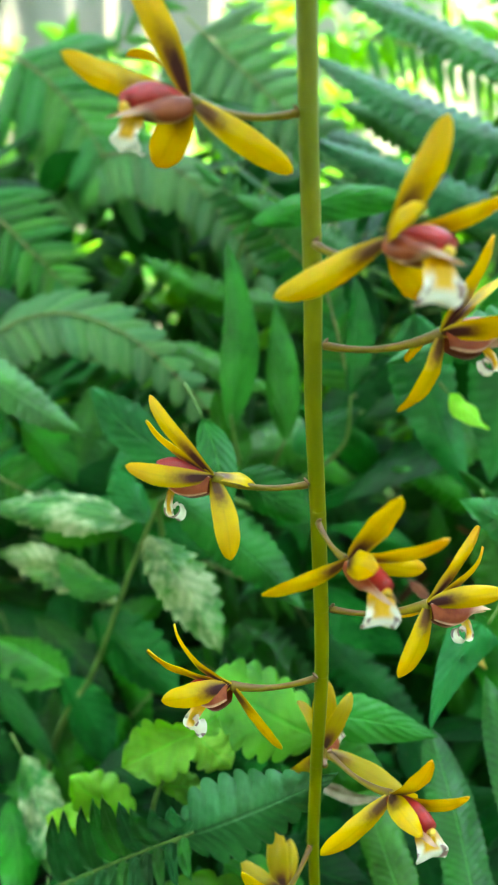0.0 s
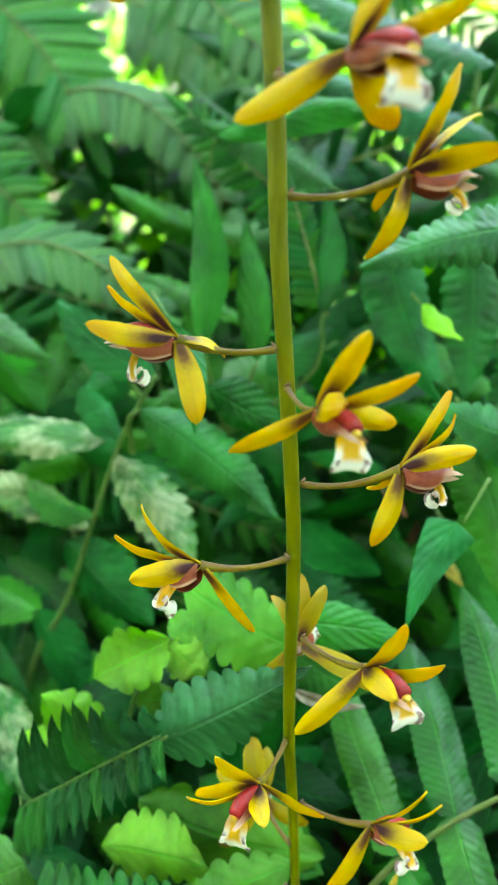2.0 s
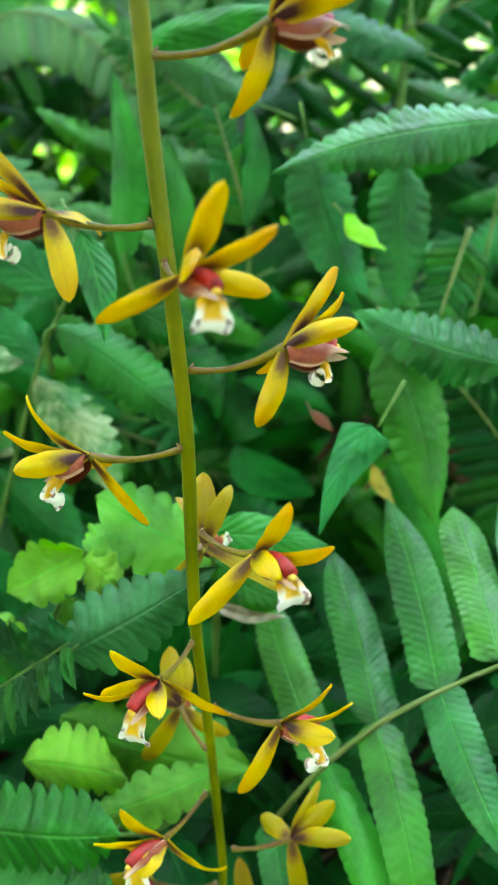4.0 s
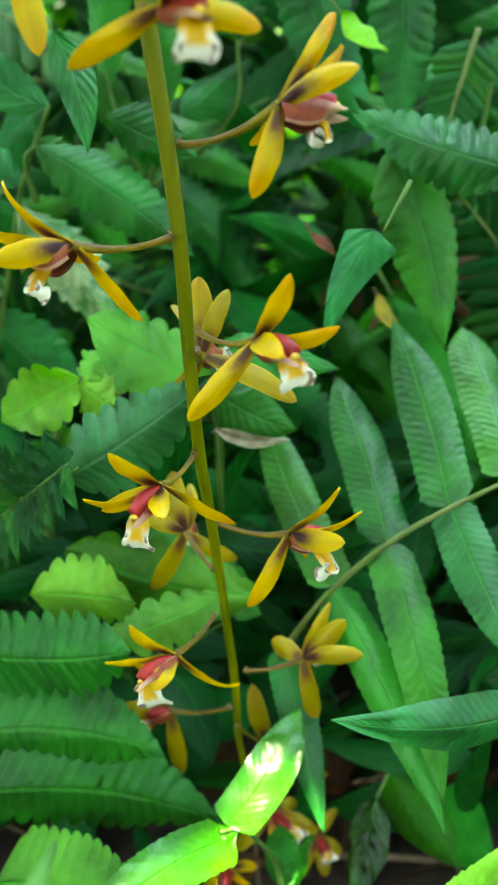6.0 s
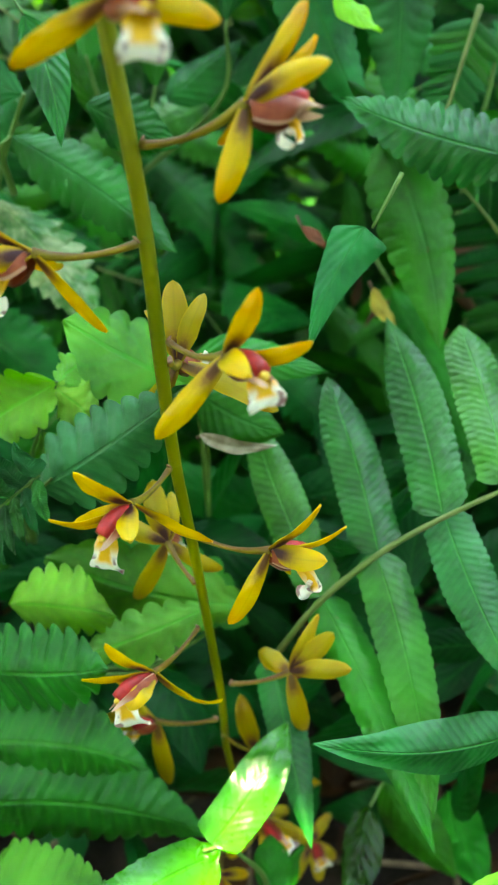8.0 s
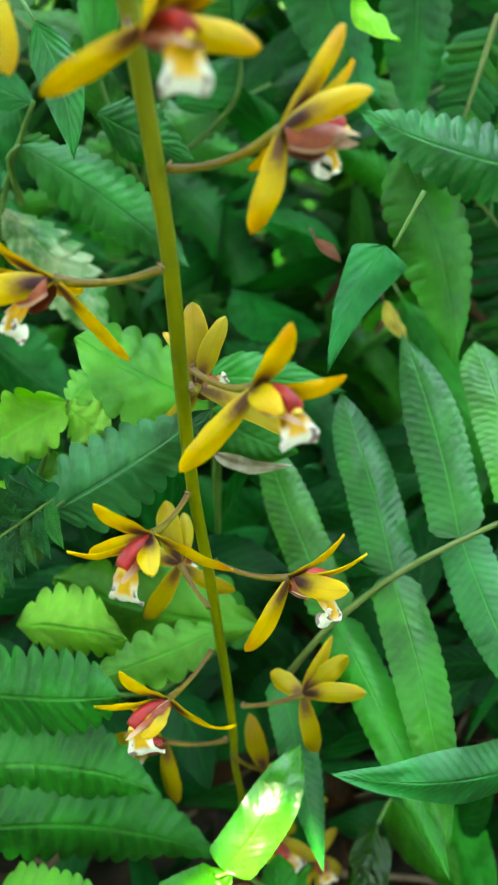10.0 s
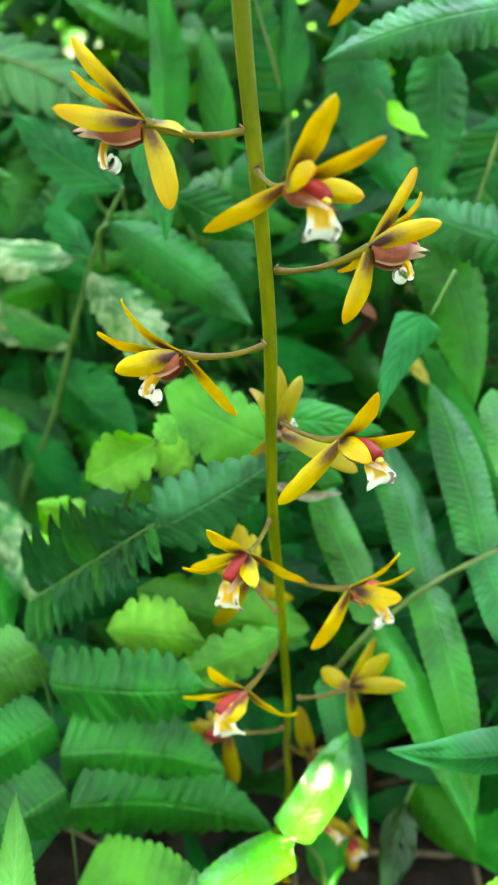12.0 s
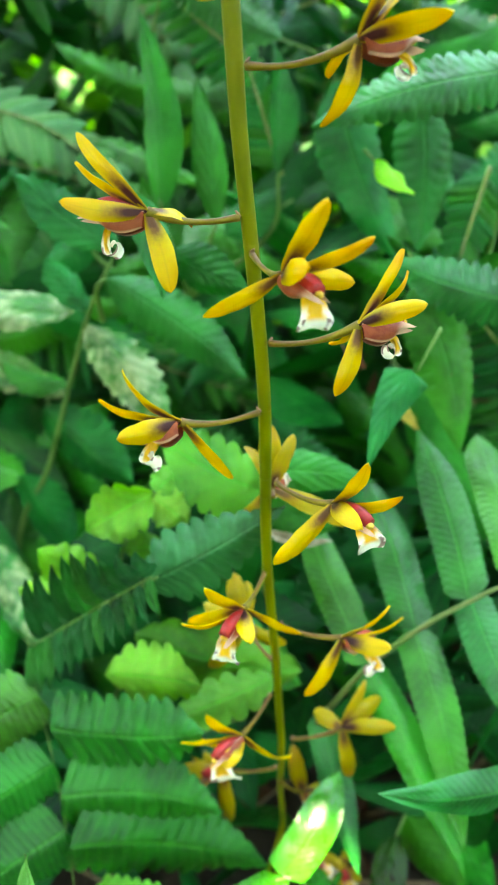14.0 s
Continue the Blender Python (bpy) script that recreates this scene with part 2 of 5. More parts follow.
FERN_SLATE = leaf_material("fern slate green", (0.0110, 0.120, 0.036), (0.0220, 0.178, 0.058), (0.08, 0.26, 0.09), veins=18, slope=0.4, rough=0.38, spec=0.40, through_=0.12, vein_relief=0.15, rib_width=0.04, rib_mix=0.35, vein_mix=0.10)
BROAD = leaf_material("broad leaf", (0.0067, 0.1600, 0.0146), (0.0140, 0.2319, 0.0192), (0.0449, 0.3520, 0.0258), veins=8, slope=1.2, rough=0.36, spec=0.4)
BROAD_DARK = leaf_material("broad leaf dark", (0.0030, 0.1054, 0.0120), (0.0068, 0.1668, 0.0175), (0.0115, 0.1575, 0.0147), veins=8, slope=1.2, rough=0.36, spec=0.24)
# Dark broad leaf at about half tone, painting shade into the gaps behind.
THICKET_SHADED = leaf_material("undergrowth leaf, shaded copy", (0.0014, 0.0480, 0.0075), (0.0034, 0.0760, 0.0110), (0.0115, 0.1575, 0.0147), veins=8, slope=1.2, rough=0.36, spec=0.14)
MOTTLED = leaf_material("mottled leaf", (0.014, 0.140, 0.028), (0.034, 0.230, 0.044), (0.1200, 0.4500, 0.0694), veins=9, slope=1.0, rough=0.42, pale=(0.47, 0.54, 0.28), pale_at=0.51, spec=0.5)
LIME = leaf_material("lime leaf", (0.17, 0.5, 0.075), (0.24, 0.6, 0.11), (0.1378, 0.6048, 0.0322), veins=6, slope=1.3, rough=0.45, through_=0.35)
LIME_SOFT = leaf_material("soft green leaf", (0.105, 0.36, 0.085), (0.17, 0.47, 0.12), (0.0816, 0.5850, 0.0328), veins=6, slope=1.3, rough=0.45, through_=0.35)
GLOSSY = leaf_material("glossy young leaf", (0.026, 0.22, 0.009), (0.046, 0.29, 0.016), (0.08, 0.48, 0.03), veins=14, slope=0.8, rough=0.27, spec=0.65, through_=0.22, vein_relief=0.04, fine=0.06, crinkle=0.08, vein_mix=0.03, rib_mix=0.18)
LIME_DEEP = leaf_material("deep green soft leaf", (0.03, 0.22, 0.03), (0.06, 0.3, 0.045), (0.0459, 0.4375, 0.0224), veins=6, slope=1.3, rough=0.45, through_=0.3)
BROAD_PALE = leaf_material("greyish leaf", (0.0168, 0.2080, 0.0214), (0.0337, 0.2961, 0.0321), (0.0673, 0.4160, 0.0428), veins=8, slope=1.1, rough=0.4)
BROAD_TEAL = leaf_material("teal leaf", (0.0050, 0.1320, 0.0240), (0.0110, 0.1830, 0.0320), (0.0204, 0.1913, 0.0238), veins=7, slope=1.2, rough=0.36, spec=0.24)
WET = leaf_material("wet dark leaf", (0.0015, 0.03, 0.003), (0.003, 0.052, 0.005), (0.0147, 0.1260, 0.0134), veins=7, slope=1.2, rough=0.12, spec=0.5, crinkle=2.4)
SPIKE = leaf_material("fresh serrated leaf", (0.07, 0.3, 0.1), (0.11, 0.38, 0.14), (0.30, 0.62, 0.2), veins=16, slope=1.0, rough=0.45, rib_width=0.06)
RACHIS = plain_material("fern rachis", (0.11, 0.17, 0.03), (0.16, 0.20, 0.05), 120, 0.5, 0.4, 0.3, 0.0004)
TWIG = plain_material("green twig", (0.075, 0.17, 0.025), (0.12, 0.22, 0.045), 120, 0.55, 0.3, 0.3, 0.0004)
# One thicket leaf in two tones: shade and sunlight put into the colour.
FILL_SHADED = leaf_material("thicket leaf", (0.0014, 0.0340, 0.0045), (0.0040, 0.0640, 0.0075), (0.0231, 0.2250, 0.0147), veins=8, slope=0.8, rough=0.40, spec=0.14)
FILL_SUNLIT = leaf_material("thicket leaf sunlit", (0.0450, 0.2070, 0.0100), (0.0900, 0.2990, 0.0200), (0.0826, 0.4887, 0.0224), veins=8, slope=0.8, rough=0.42, through_=0.35)
# Soil colour lowered so that it carries the shade under the plants.
SOIL = plain_material("soil", (0.015, 0.010, 0.006), (0.034, 0.022, 0.013), 55, 0.9, 0.2, 0.9, 0.006, third=(0.014, 0.010, 0.007))
LITTER = leaf_material("dry leaf", (0.036, 0.016, 0.009), (0.060, 0.028, 0.014), (0.110, 0.066, 0.036), veins=8, slope=1.0, rough=0.7, spec=0.2, through_=0.1)
LITTER_RED = plain_material("russet dead leaf", (0.19, 0.065, 0.03), (0.10, 0.04, 0.02), 160, 0.7, 0.2, 0.4, 0.0005)
LITTER_YELLOW = plain_material("yellowed dead leaf", (0.42, 0.33, 0.04), (0.26, 0.20, 0.03), 160, 0.6, 0.2, 0.4, 0.0005)
LITTER_PALE = plain_material("withered leaf", (0.36, 0.32, 0.22), (0.22, 0.18, 0.11), 200, 0.7, 0.2, 0.4, 0.0005)
DRY_STEM = plain_material("dry stalk", (0.20, 0.14, 0.08), (0.11, 0.07, 0.04), 140, 0.8, 0.2, 0.5, 0.0006)
CONCRETE = plain_material("weathered concrete", (0.27, 0.27, 0.26), (0.20, 0.21, 0.20), 6, 0.85, 0.2, 0.4, 0.004, third=(0.17, 0.19, 0.15))
POST = plain_material("grey post", (0.16, 0.16, 0.15), (0.24, 0.24, 0.22), 14, 0.8, 0.2, 0.4, 0.003)

# ---- shapes ----
VIEW = Vector((0.0, -0.88, 0.47)).normalized()


def mesh_from(name, verts, faces, mat, uvs=None):
    me = bpy.data.meshes.new(name)
    me.from_pydata([tuple(map(float, v)) for v in verts], [], faces)
    me.polygons.foreach_set("use_smooth", [True] * len(me.polygons))
    if uvs is not None:
        layer = me.uv_layers.new(name="UVMap")
        idx = np.empty(len(me.loops), dtype=np.int32)
        me.loops.foreach_get("vertex_index", idx)
        layer.data.foreach_set("uv", np.asarray(uvs, dtype=np.float32)[idx].ravel())
    me.materials.append(mat)
    me.update()
    return me


def part(name, me, parent, label=""):
    ob = new(name, me)
    ob.parent = parent
    if label:
        ob["label"] = label
    return ob


def thing(name, at, label, category, group="", kind=""):
    ob = new(name)
    ob.location = at
    ob.empty_display_size = 0.01
    return tagged(ob, label, category, group, kind)


def unit(v):
    v = np.asarray(v, float)
    return v / max(1e-9, np.linalg.norm(v))


def frame_for(d, roll, toward=None):
    """Side and face normal of a blade along d; at roll 0 its face looks towards the viewer's side."""
    d = unit(d)
    n = np.asarray(VIEW if toward is None else toward, float)
    n = n - d * (n @ d)
    n = unit(n) if np.linalg.norm(n) > 1e-4 else unit(np.cross(d, (1, 0, 0.3)))
    s = np.cross(d, n)
    a = radians(roll)
    n2 = n * math.cos(a) + s * math.sin(a)
    return np.cross(d, n2), n2


def sheet(p0, p1, hw, side, normal, bow=0.0, sway=0.0, cup=0.0, thick=0.0004, nv=16, nu=6, edge=None, ripple=0.0, ripples=10, curl=0.0, twist=0.0, wob=0.0, fold=0.0):
    """Vertices, faces and uvs of a blade from p0 to p1. hw(v): half width; bow bends it along its normal, sway in its plane;
    cup hollows it; edge(sign, v) widens the rim; ripple pleats it; curl rolls the tip under; twist turns it along its length."""
    p0, p1 = np.asarray(p0, float), np.asarray(p1, float)
    slant = 0.085 if ripple and ripples > 13 else 0.04
    length = np.linalg.norm(p1 - p0)
    d = (p1 - p0) / max(1e-9, length)
    top, low, uv = [], [], []
    for i in range(nv + 1):
        v = i / nv
        b = 4 * v * (1 - v)
        c = p0 + (p1 - p0) * v + normal * (bow * b - curl * length * max(0, v - 0.6) ** 2 * 4) + side * (sway * b)
        a = radians(twist) * v
        s = side * math.cos(a) + normal * math.sin(a)
        n = normal * math.cos(a) - side * math.sin(a)
        w = hw(v)
        for j in range(nu + 1):
            u = 2 * j / nu - 1
            k = w * (1 + (edge(u, v) * abs(u) if edge else 0))
            lift = cup * w * (u * u) + ripple * math.sin(2 * math.pi * (v - slant * abs(u)) * ripples) * 0.7 * abs(u) * (1 - 0.8 * abs(u) ** 3) * (1 if 0.02 < v < 0.98 else 0)
            if wob or fold:
                lift += fold * w * abs(u) + wob * noise.noise((v * 4 + length * 97, u * 1.6 + p0[0] * 50, p0[2] * 60)) * (0.3 + abs(u))
            q = c + s * (u * k) + n * lift
            top.append(q)
            low.append(q - n * (thick * (1 - abs(u) ** 6)))
            uv.append((0.5 + 0.5 * u, v))
    m, count = nu + 1, len(top)
    faces = []
    for i in range(nv):
        for j in range(nu):
            a = i * m + j
            faces.append((a, a + 1, a + m + 1, a + m))
            if thick:
                faces.append((count + a, count + a + m, count + a + m + 1, count + a + 1))
    if thick:
        return top + low, faces, uv + uv
    return top, faces, uv


def tube(points, radii, sides=10):
    """Vertices and faces of a closed round stalk along points."""
    pts = [np.asarray(p, float) for p in points]
    verts, faces = [], []
    ref = unit((0.31, 0.87, 0.38))
    for i, p in enumerate(pts):
        d = unit(pts[min(i + 1, len(pts) - 1)] - pts[max(i - 1, 0)])
        a = unit(np.cross(d, ref))
        b = np.cross(d, a)
        for k in range(sides):
            t = 2 * math.pi * k / sides
            verts.append(p + (a * math.cos(t) + b * math.sin(t)) * radii[i])
    for i in range(len(pts) - 1):
        for k in range(sides):
            faces.append((i * sides + k, i * sides + (k + 1) % sides, (i + 1) * sides + (k + 1) % sides, (i + 1) * sides + k))
    faces.append(tuple(range(sides))[::-1])
    faces.append(tuple(range(len(verts) - sides, len(verts))))
    return verts, faces


def bend(a, b, c, n=12):
    a, b, c = (np.asarray(p, float) for p in (a, b, c))
    return [a * (1 - t) ** 2 + b * 2 * t * (1 - t) + c * t * t for t in np.linspace(0, 1, n)]


def chain(points, n=8):
    """A smooth line through the points."""
    p = [np.asarray(q, float) for q in points]
    p = [2 * p[0] - p[1]] + p + [2 * p[-1] - p[-2]]
    out = []
    for i in range(1, len(p) - 2):
        for t in np.linspace(0, 1, n, endpoint=False):
            out.append(0.5 * (2 * p[i] + (p[i + 1] - p[i - 1]) * t + (2 * p[i - 1] - 5 * p[i] + 4 * p[i + 1] - p[i + 2]) * t * t
                              + (3 * p[i] - p[i - 1] - 3 * p[i + 1] + p[i + 2]) * t ** 3))
    return out + [p[-2]]


def blob(centre, axes, radii, rings=7, sides=12):
    verts, faces = [], []
    c = np.asarray(centre, float)
    for i in range(rings + 1):
        a = math.pi * i / rings
        for k in range(sides):
            t = 2 * math.pi * k / sides
            verts.append(c + axes[0] * (radii[0] * math.cos(a)) + (axes[1] * (radii[1] * math.cos(t)) + axes[2] * (radii[2] * math.sin(t))) * max(0.02, math.sin(a)))
    for i in range(rings):
        for k in range(sides):
            faces.append((i * sides + k, i * sides + (k + 1) % sides, (i + 1) * sides + (k + 1) % sides, (i + 1) * sides + k))
    return verts, faces


def hw_tepal(w):
    peak = (0.8 / 1.35) ** 0.8 * (0.55 / 1.35) ** 0.55
    return lambda v: w / 2 * max(0.02, (v ** 0.8 * (1 - v) ** 0.55) / peak * 0.96 + 0.20 * (1 - v) ** 2)


def hw_lance(w, full=0.4, sharp=1.0):
    """A leaf widest at full, with a pointed tip."""
    def f(v):
        if v < full:
            return w / 2 * max(0.04, math.sin(0.5 * math.pi * (v / full) ** 0.7))
        return w / 2 * max(0.008, 1 - ((v - full) / (1 - full)) ** (1.6 * sharp))
    return f


def hw_strap(w, tip=3.4):
    """A pinna of even width with a short tip."""
    return lambda v: w / 2 * max(0.02, min(1.0, (v + 0.003) / 0.06) ** 0.45 * (0.93 + 0.07 * min(1.0, v * 4) + 0.08 * math.exp(-(v / 0.05) ** 2)) * (1 - max(0.0, (v - 0.42) / 0.58) ** tip))


# ---- the orchid ----
flower_count = [0]


def orchid_flower(label, node, centre, tepals, column, lip, lip_width=7.0, size=1.0, olive_dim=False, sag=0.0, face=0.6, group="flowers on the orchid stalk"):
    """node: where its stalk leaves the stem; centre: where the tepals meet; tepals: kind, tip from the centre in mm, width in mm, roll;
    column and lip: their tips from the centre in mm."""
    flower_count[0] += 1
    rng = random.Random(flower_count[0] * 17)
    node, c = np.asarray(node, float), np.asarray(centre, float)
    ob = thing("orchid_flower", node, label, "orchid flower", group)

    def place(name, verts, faces, mat, uvs=None, lab="", under=None):
        return part(name, mesh_from(name, [np.asarray(v) - node for v in verts], faces, mat, uvs), under or ob, lab)

    # stalk with the ovary, thicker towards the flower
    drop = np.array((0, 0, -1.0)) * (np.linalg.norm(c - node) * (0.16 + sag))
    line = bend(node, node * 0.45 + c * 0.55 + drop, c, 14)
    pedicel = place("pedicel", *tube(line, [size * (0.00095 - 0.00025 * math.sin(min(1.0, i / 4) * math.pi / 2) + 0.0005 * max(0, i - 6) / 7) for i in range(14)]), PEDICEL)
    d0 = unit(line[1] - line[0])
    s0, n0 = frame_for(d0, 0)
    v, f = blob(node + d0 * 0.0002 + np.array((0, 0, 0.0008)), (unit(d0 + np.array((0, 0, 1.0))), s0, n0), (0.0010, 0.0007, 0.0005), 6, 9)
    place("bract", v, f, BRACT, None, "pale dry bract scale", pedicel)
    for order, (kind, x, y, z, w, roll) in enumerate(tepals):
        if kind == "sepal" and order:
            mat = TEPAL_OLIVE_DIM_SOFT if olive_dim else TEPAL_SOFT
        else:
            mat = TEPAL_OLIVE_DIM if olive_dim else TEPAL
        tip = c + np.array((x, y, z)) / 1000
        side, nrm = frame_for(tip - c, roll)
        v, f, uv = sheet(c, tip, hw_tepal(w / 1000), side, nrm, bow=rng.uniform(0.6, 2.2) / 1000, sway=rng.uniform(-0.055, 0.055) * float(np.linalg.norm(tip - c)), cup=rng.uniform(-0.45, -0.12),
                         thick=0.0006, nv=28, nu=8, ripple=0.00003 * w, ripples=rng.uniform(1.6, 3.2), twist=rng.uniform(-30, 30), curl=rng.uniform(0.0, 0.16), wob=0.00007 * w,
                         edge=lambda u, t, k=rng.uniform(0, 9): 0.09 * noise.noise((t * 5 + k, u, k)))
        place(kind, v, f, mat, uv)
    col, lp = np.array(column, float) / 1000, np.array(lip, float) * 0.92 / 1000
    fwd = unit(col)
    down = lp - fwd * (lp @ fwd)
    down = unit(down) if np.linalg.norm(down) > 1e-4 else np.array((0, 0, -1.0))
    out = np.cross(fwd, down)
    reach = np.linalg.norm(col)
    # the column arches over the lip and ends in its cap
    line = bend(c + col * 0.10, c + fwd * reach * 0.55 - down * reach * 0.14, c + col, 10)
    column_part = place("column", *tube(line, [size * (0.0006 + 0.0016 * math.sin(math.pi * (0.05 + 0.70 * i / 9))) for i in range(10)], 12), COLUMN)
    v, f = blob(c + col + fwd * 0.0002 + down * 0.0007, (fwd, out, down), (0.0010 * size, 0.0013 * size, 0.0010 * size), 6, 10)
    place("anther_cap", v, f, ANTHER, None, "yellow anther cap", column_part)
    broad = lip_width > 5.0
    for sgn in (-1, 1):
        verts, uvs, faces = [], [], []
        nv, nu = 12, 8
        for i in range(nv + 1):
            a = i / nv
            tall = (0.0026 if broad else 0.0034) * size * max(0.06, math.sin(math.pi * (0.14 + 0.80 * a ** 1.1))) ** 0.75
            for j in range(nu + 1):
                b = 2 * j / nu - 1
                bulge = (0.0007 + 0.0024 * math.sqrt(max(0.0, 1 - (0.92 * b) ** 2)) * math.sin(math.pi * (0.12 + 0.62 * a))) * size
                along = reach * (0.02 + 0.92 * a - 0.12 * a * b + 0.20 * max(0.0, (a - 0.55) / 0.45) ** 2 * max(0.0, -b))
                verts.append(c + fwd * along + down * ((0.0013 if broad else 0.0020) * size + b * tall + 0.0008 * size * a * (1 - b)) + out * (sgn * bulge))
                uvs.append((0.5 + 0.5 * b, a))
        for i in range(nv):
            for j in range(nu):
                k = i * (nu + 1) + j
                faces.append((k, k + 1, k + nu + 2, k + nu + 1))
        n = len(verts)
        inner = [q - out * (sgn * 0.0005) for q in verts]
        place("lip_side_lobe", verts + inner, faces + [tuple(n + i for i in reversed(t)) for t in faces], LOBE, uvs + uvs, "reddish brown lobe with a pale rim")
    # the middle lobe hangs forward, flares and rolls back at its end
    start = c + fwd * (reach * (0.84 if broad else 0.62)) + down * ((0.0014 if broad else 0.0030) * size)
    end = c + lp
    knee = start * 0.5 + end * 0.5 + fwd * (0.30 * np.linalg.norm(end - start))
    roll_r = (0.0013 if broad else 0.0019) * size
    back = bend(start, knee, end, 12)
    d = unit(back[-1] - back[-2])
    inward = unit(-fwd - d * (-fwd @ d))
    turns, steps = radians(110 if broad else 330), 6 if broad else 13
    p = end
    for k in range(steps):
        a = turns * (k + 0.5) / steps
        p = p + (d * math.cos(a) + inward * math.sin(a)) * (roll_r * turns / steps * (1 - 0.55 * k / steps))
        back.append(p)
    verts, uvs, faces = [], [], []
    nu = 8
    level = unit(np.cross(unit(end - start), np.array(VIEW)))
    level = level if level @ out > 0 else -level
    wide = unit(out * (1 - face) + level * face)
    for i, p in enumerate(back):
        t = i / (len(back) - 1)
        dd = unit(back[min(i + 1, len(back) - 1)] - back[max(0, i - 1)])
        nn = unit(np.cross(wide, dd))
        w = lip_width * (1.12 if broad else 1.0) / 2000 * (0.40 + 0.60 * math.sin(math.pi * (0.06 + t * 0.72)) + 0.07 * math.sin(13 * t) + (0.22 * max(0.0, t - 0.5) if broad else 0.0)) * (1 - (0.12 if broad else 0.50) * max(0.0, (t - 0.45) / 0.55) ** 1.2)
        for j in range(nu + 1):
            u = 2 * j / nu - 1
            verts.append(p + wide * (u * w) + nn * (0.42 * w * u * u * max(-0.25 if broad else -1.5, 1 - 2.5 * t) + 0.00035 * math.sin(16 * t + 4 * u) * abs(u) + 0.0005 * math.exp(-30 * u * u) * (1 - t)))
            uvs.append((0.5 + 0.5 * u, t))
    for i in range(len(back) - 1):
        for j in range(nu):
            k = i * (nu + 1) + j
            faces.append((k, k + 1, k + nu + 2, k + nu + 1))
    place("lip", verts, faces, LIP, uvs, "white lip with a yellow throat and maroon spots")
    return ob


# ---- leaves and fronds ----
def serrate(count, depth, seed=0):
    rng = random.Random(seed)
    ph = rng.uniform(0, 1)
    return lambda u, v: 0.85 * depth * (((v * count + ph) % 1.0) - 0.35) * (0.6 + 0.8 * noise.noise((v * 7 + seed, u * 3, 1.7)))


def crenate(count, depth, seed=0):
    return lambda u, v: depth * (abs(math.sin(math.pi * v * count)) ** 0.65 - 0.62) + 0.06 * noise.noise((v * 5 + seed, u, 0.3))


leaf_seed = [0]


def leaf_mesh(p0, p1, width, mat, roll=0.0, bow=0.0, sway=0.0, cup=-0.25, full=0.4, sharp=1.0, edge=None, origin=(0, 0, 0), nv=22, nu=8, ripple=0.0, ripples=10, curl=0.0, twist=0.0, toward=None, strap=False, wob=0.0016, fold=0.0):
    side, nrm = frame_for(np.asarray(p1, float) - np.asarray(p0, float), roll, toward)
    hw = hw_strap(width, 3.4 if strap is True else strap) if strap else hw_lance(width, full, sharp)
    v, f, uv = sheet(p0, p1, hw, side, nrm, bow, sway, cup, 0.0003, nv, nu, edge, ripple, ripples, curl, twist, wob, fold)
    o = np.asarray(origin, float)
    return mesh_from("leaf", [q - o for q in v], f, mat, uv)


def leaf_plant(name, label, category, stems, leaves, group="", radius=0.0007, stem_mat=None, blade="leaf"):
    """stems: lines of points; leaves: dicts of p0, p1, width, mat and the bends of the blade."""
    at = np.asarray(stems[0][0], float)
    ob = thing(name, at, label, category, group)
    for line in stems:
        pts = chain(line, 8) if len(line) > 2 else bend(line[0], np.asarray(line[0]) * 0.5 + np.asarray(line[1]) * 0.5, line[1], 8)
        v, f = tube(pts, [radius * (1 - 0.5 * i / len(pts)) for i in range(len(pts))], 8)
        part("stem", mesh_from("stem", [q - at for q in v], f, stem_mat or TWIG), ob)
    for spec in leaves:
        leaf_seed[0] += 1
        spec = dict(spec)
        teeth = spec.pop("teeth", None)
        lobes = spec.pop("lobes", None)
        lab = spec.pop("label", "")
        if teeth:
            spec["edge"] = serrate(teeth[0], teeth[1], leaf_seed[0])
        if lobes:
            spec["edge"] = crenate(lobes[0], lobes[1], leaf_seed[0])
        dense = max([t[0] for t in (teeth, lobes) if t] or [0])
        rng = random.Random(leaf_seed[0] * 7)
        loose = 0.35 if spec.get("ripple") else 1.0
        spec.setdefault("roll", rng.gauss(0, 17) * loose)
        spec.setdefault("twist", rng.uniform(-32, 32) * loose)
        spec.setdefault("fold", -0.22 if spec.get("ripple") else rng.uniform(-0.32, 0.08))
        spec.setdefault("sway", rng.uniform(-0.06, 0.06) * float(np.linalg.norm(np.subtract(spec["p1"], spec["p0"]))))
        me = leaf_mesh(origin=at, nv=max(22, int(dense * 7), int(spec.get("ripples", 10) * 5) if spec.get("ripple") else 0), **spec)
        part(blade, me, ob, lab)
    return ob


PINNA = {}


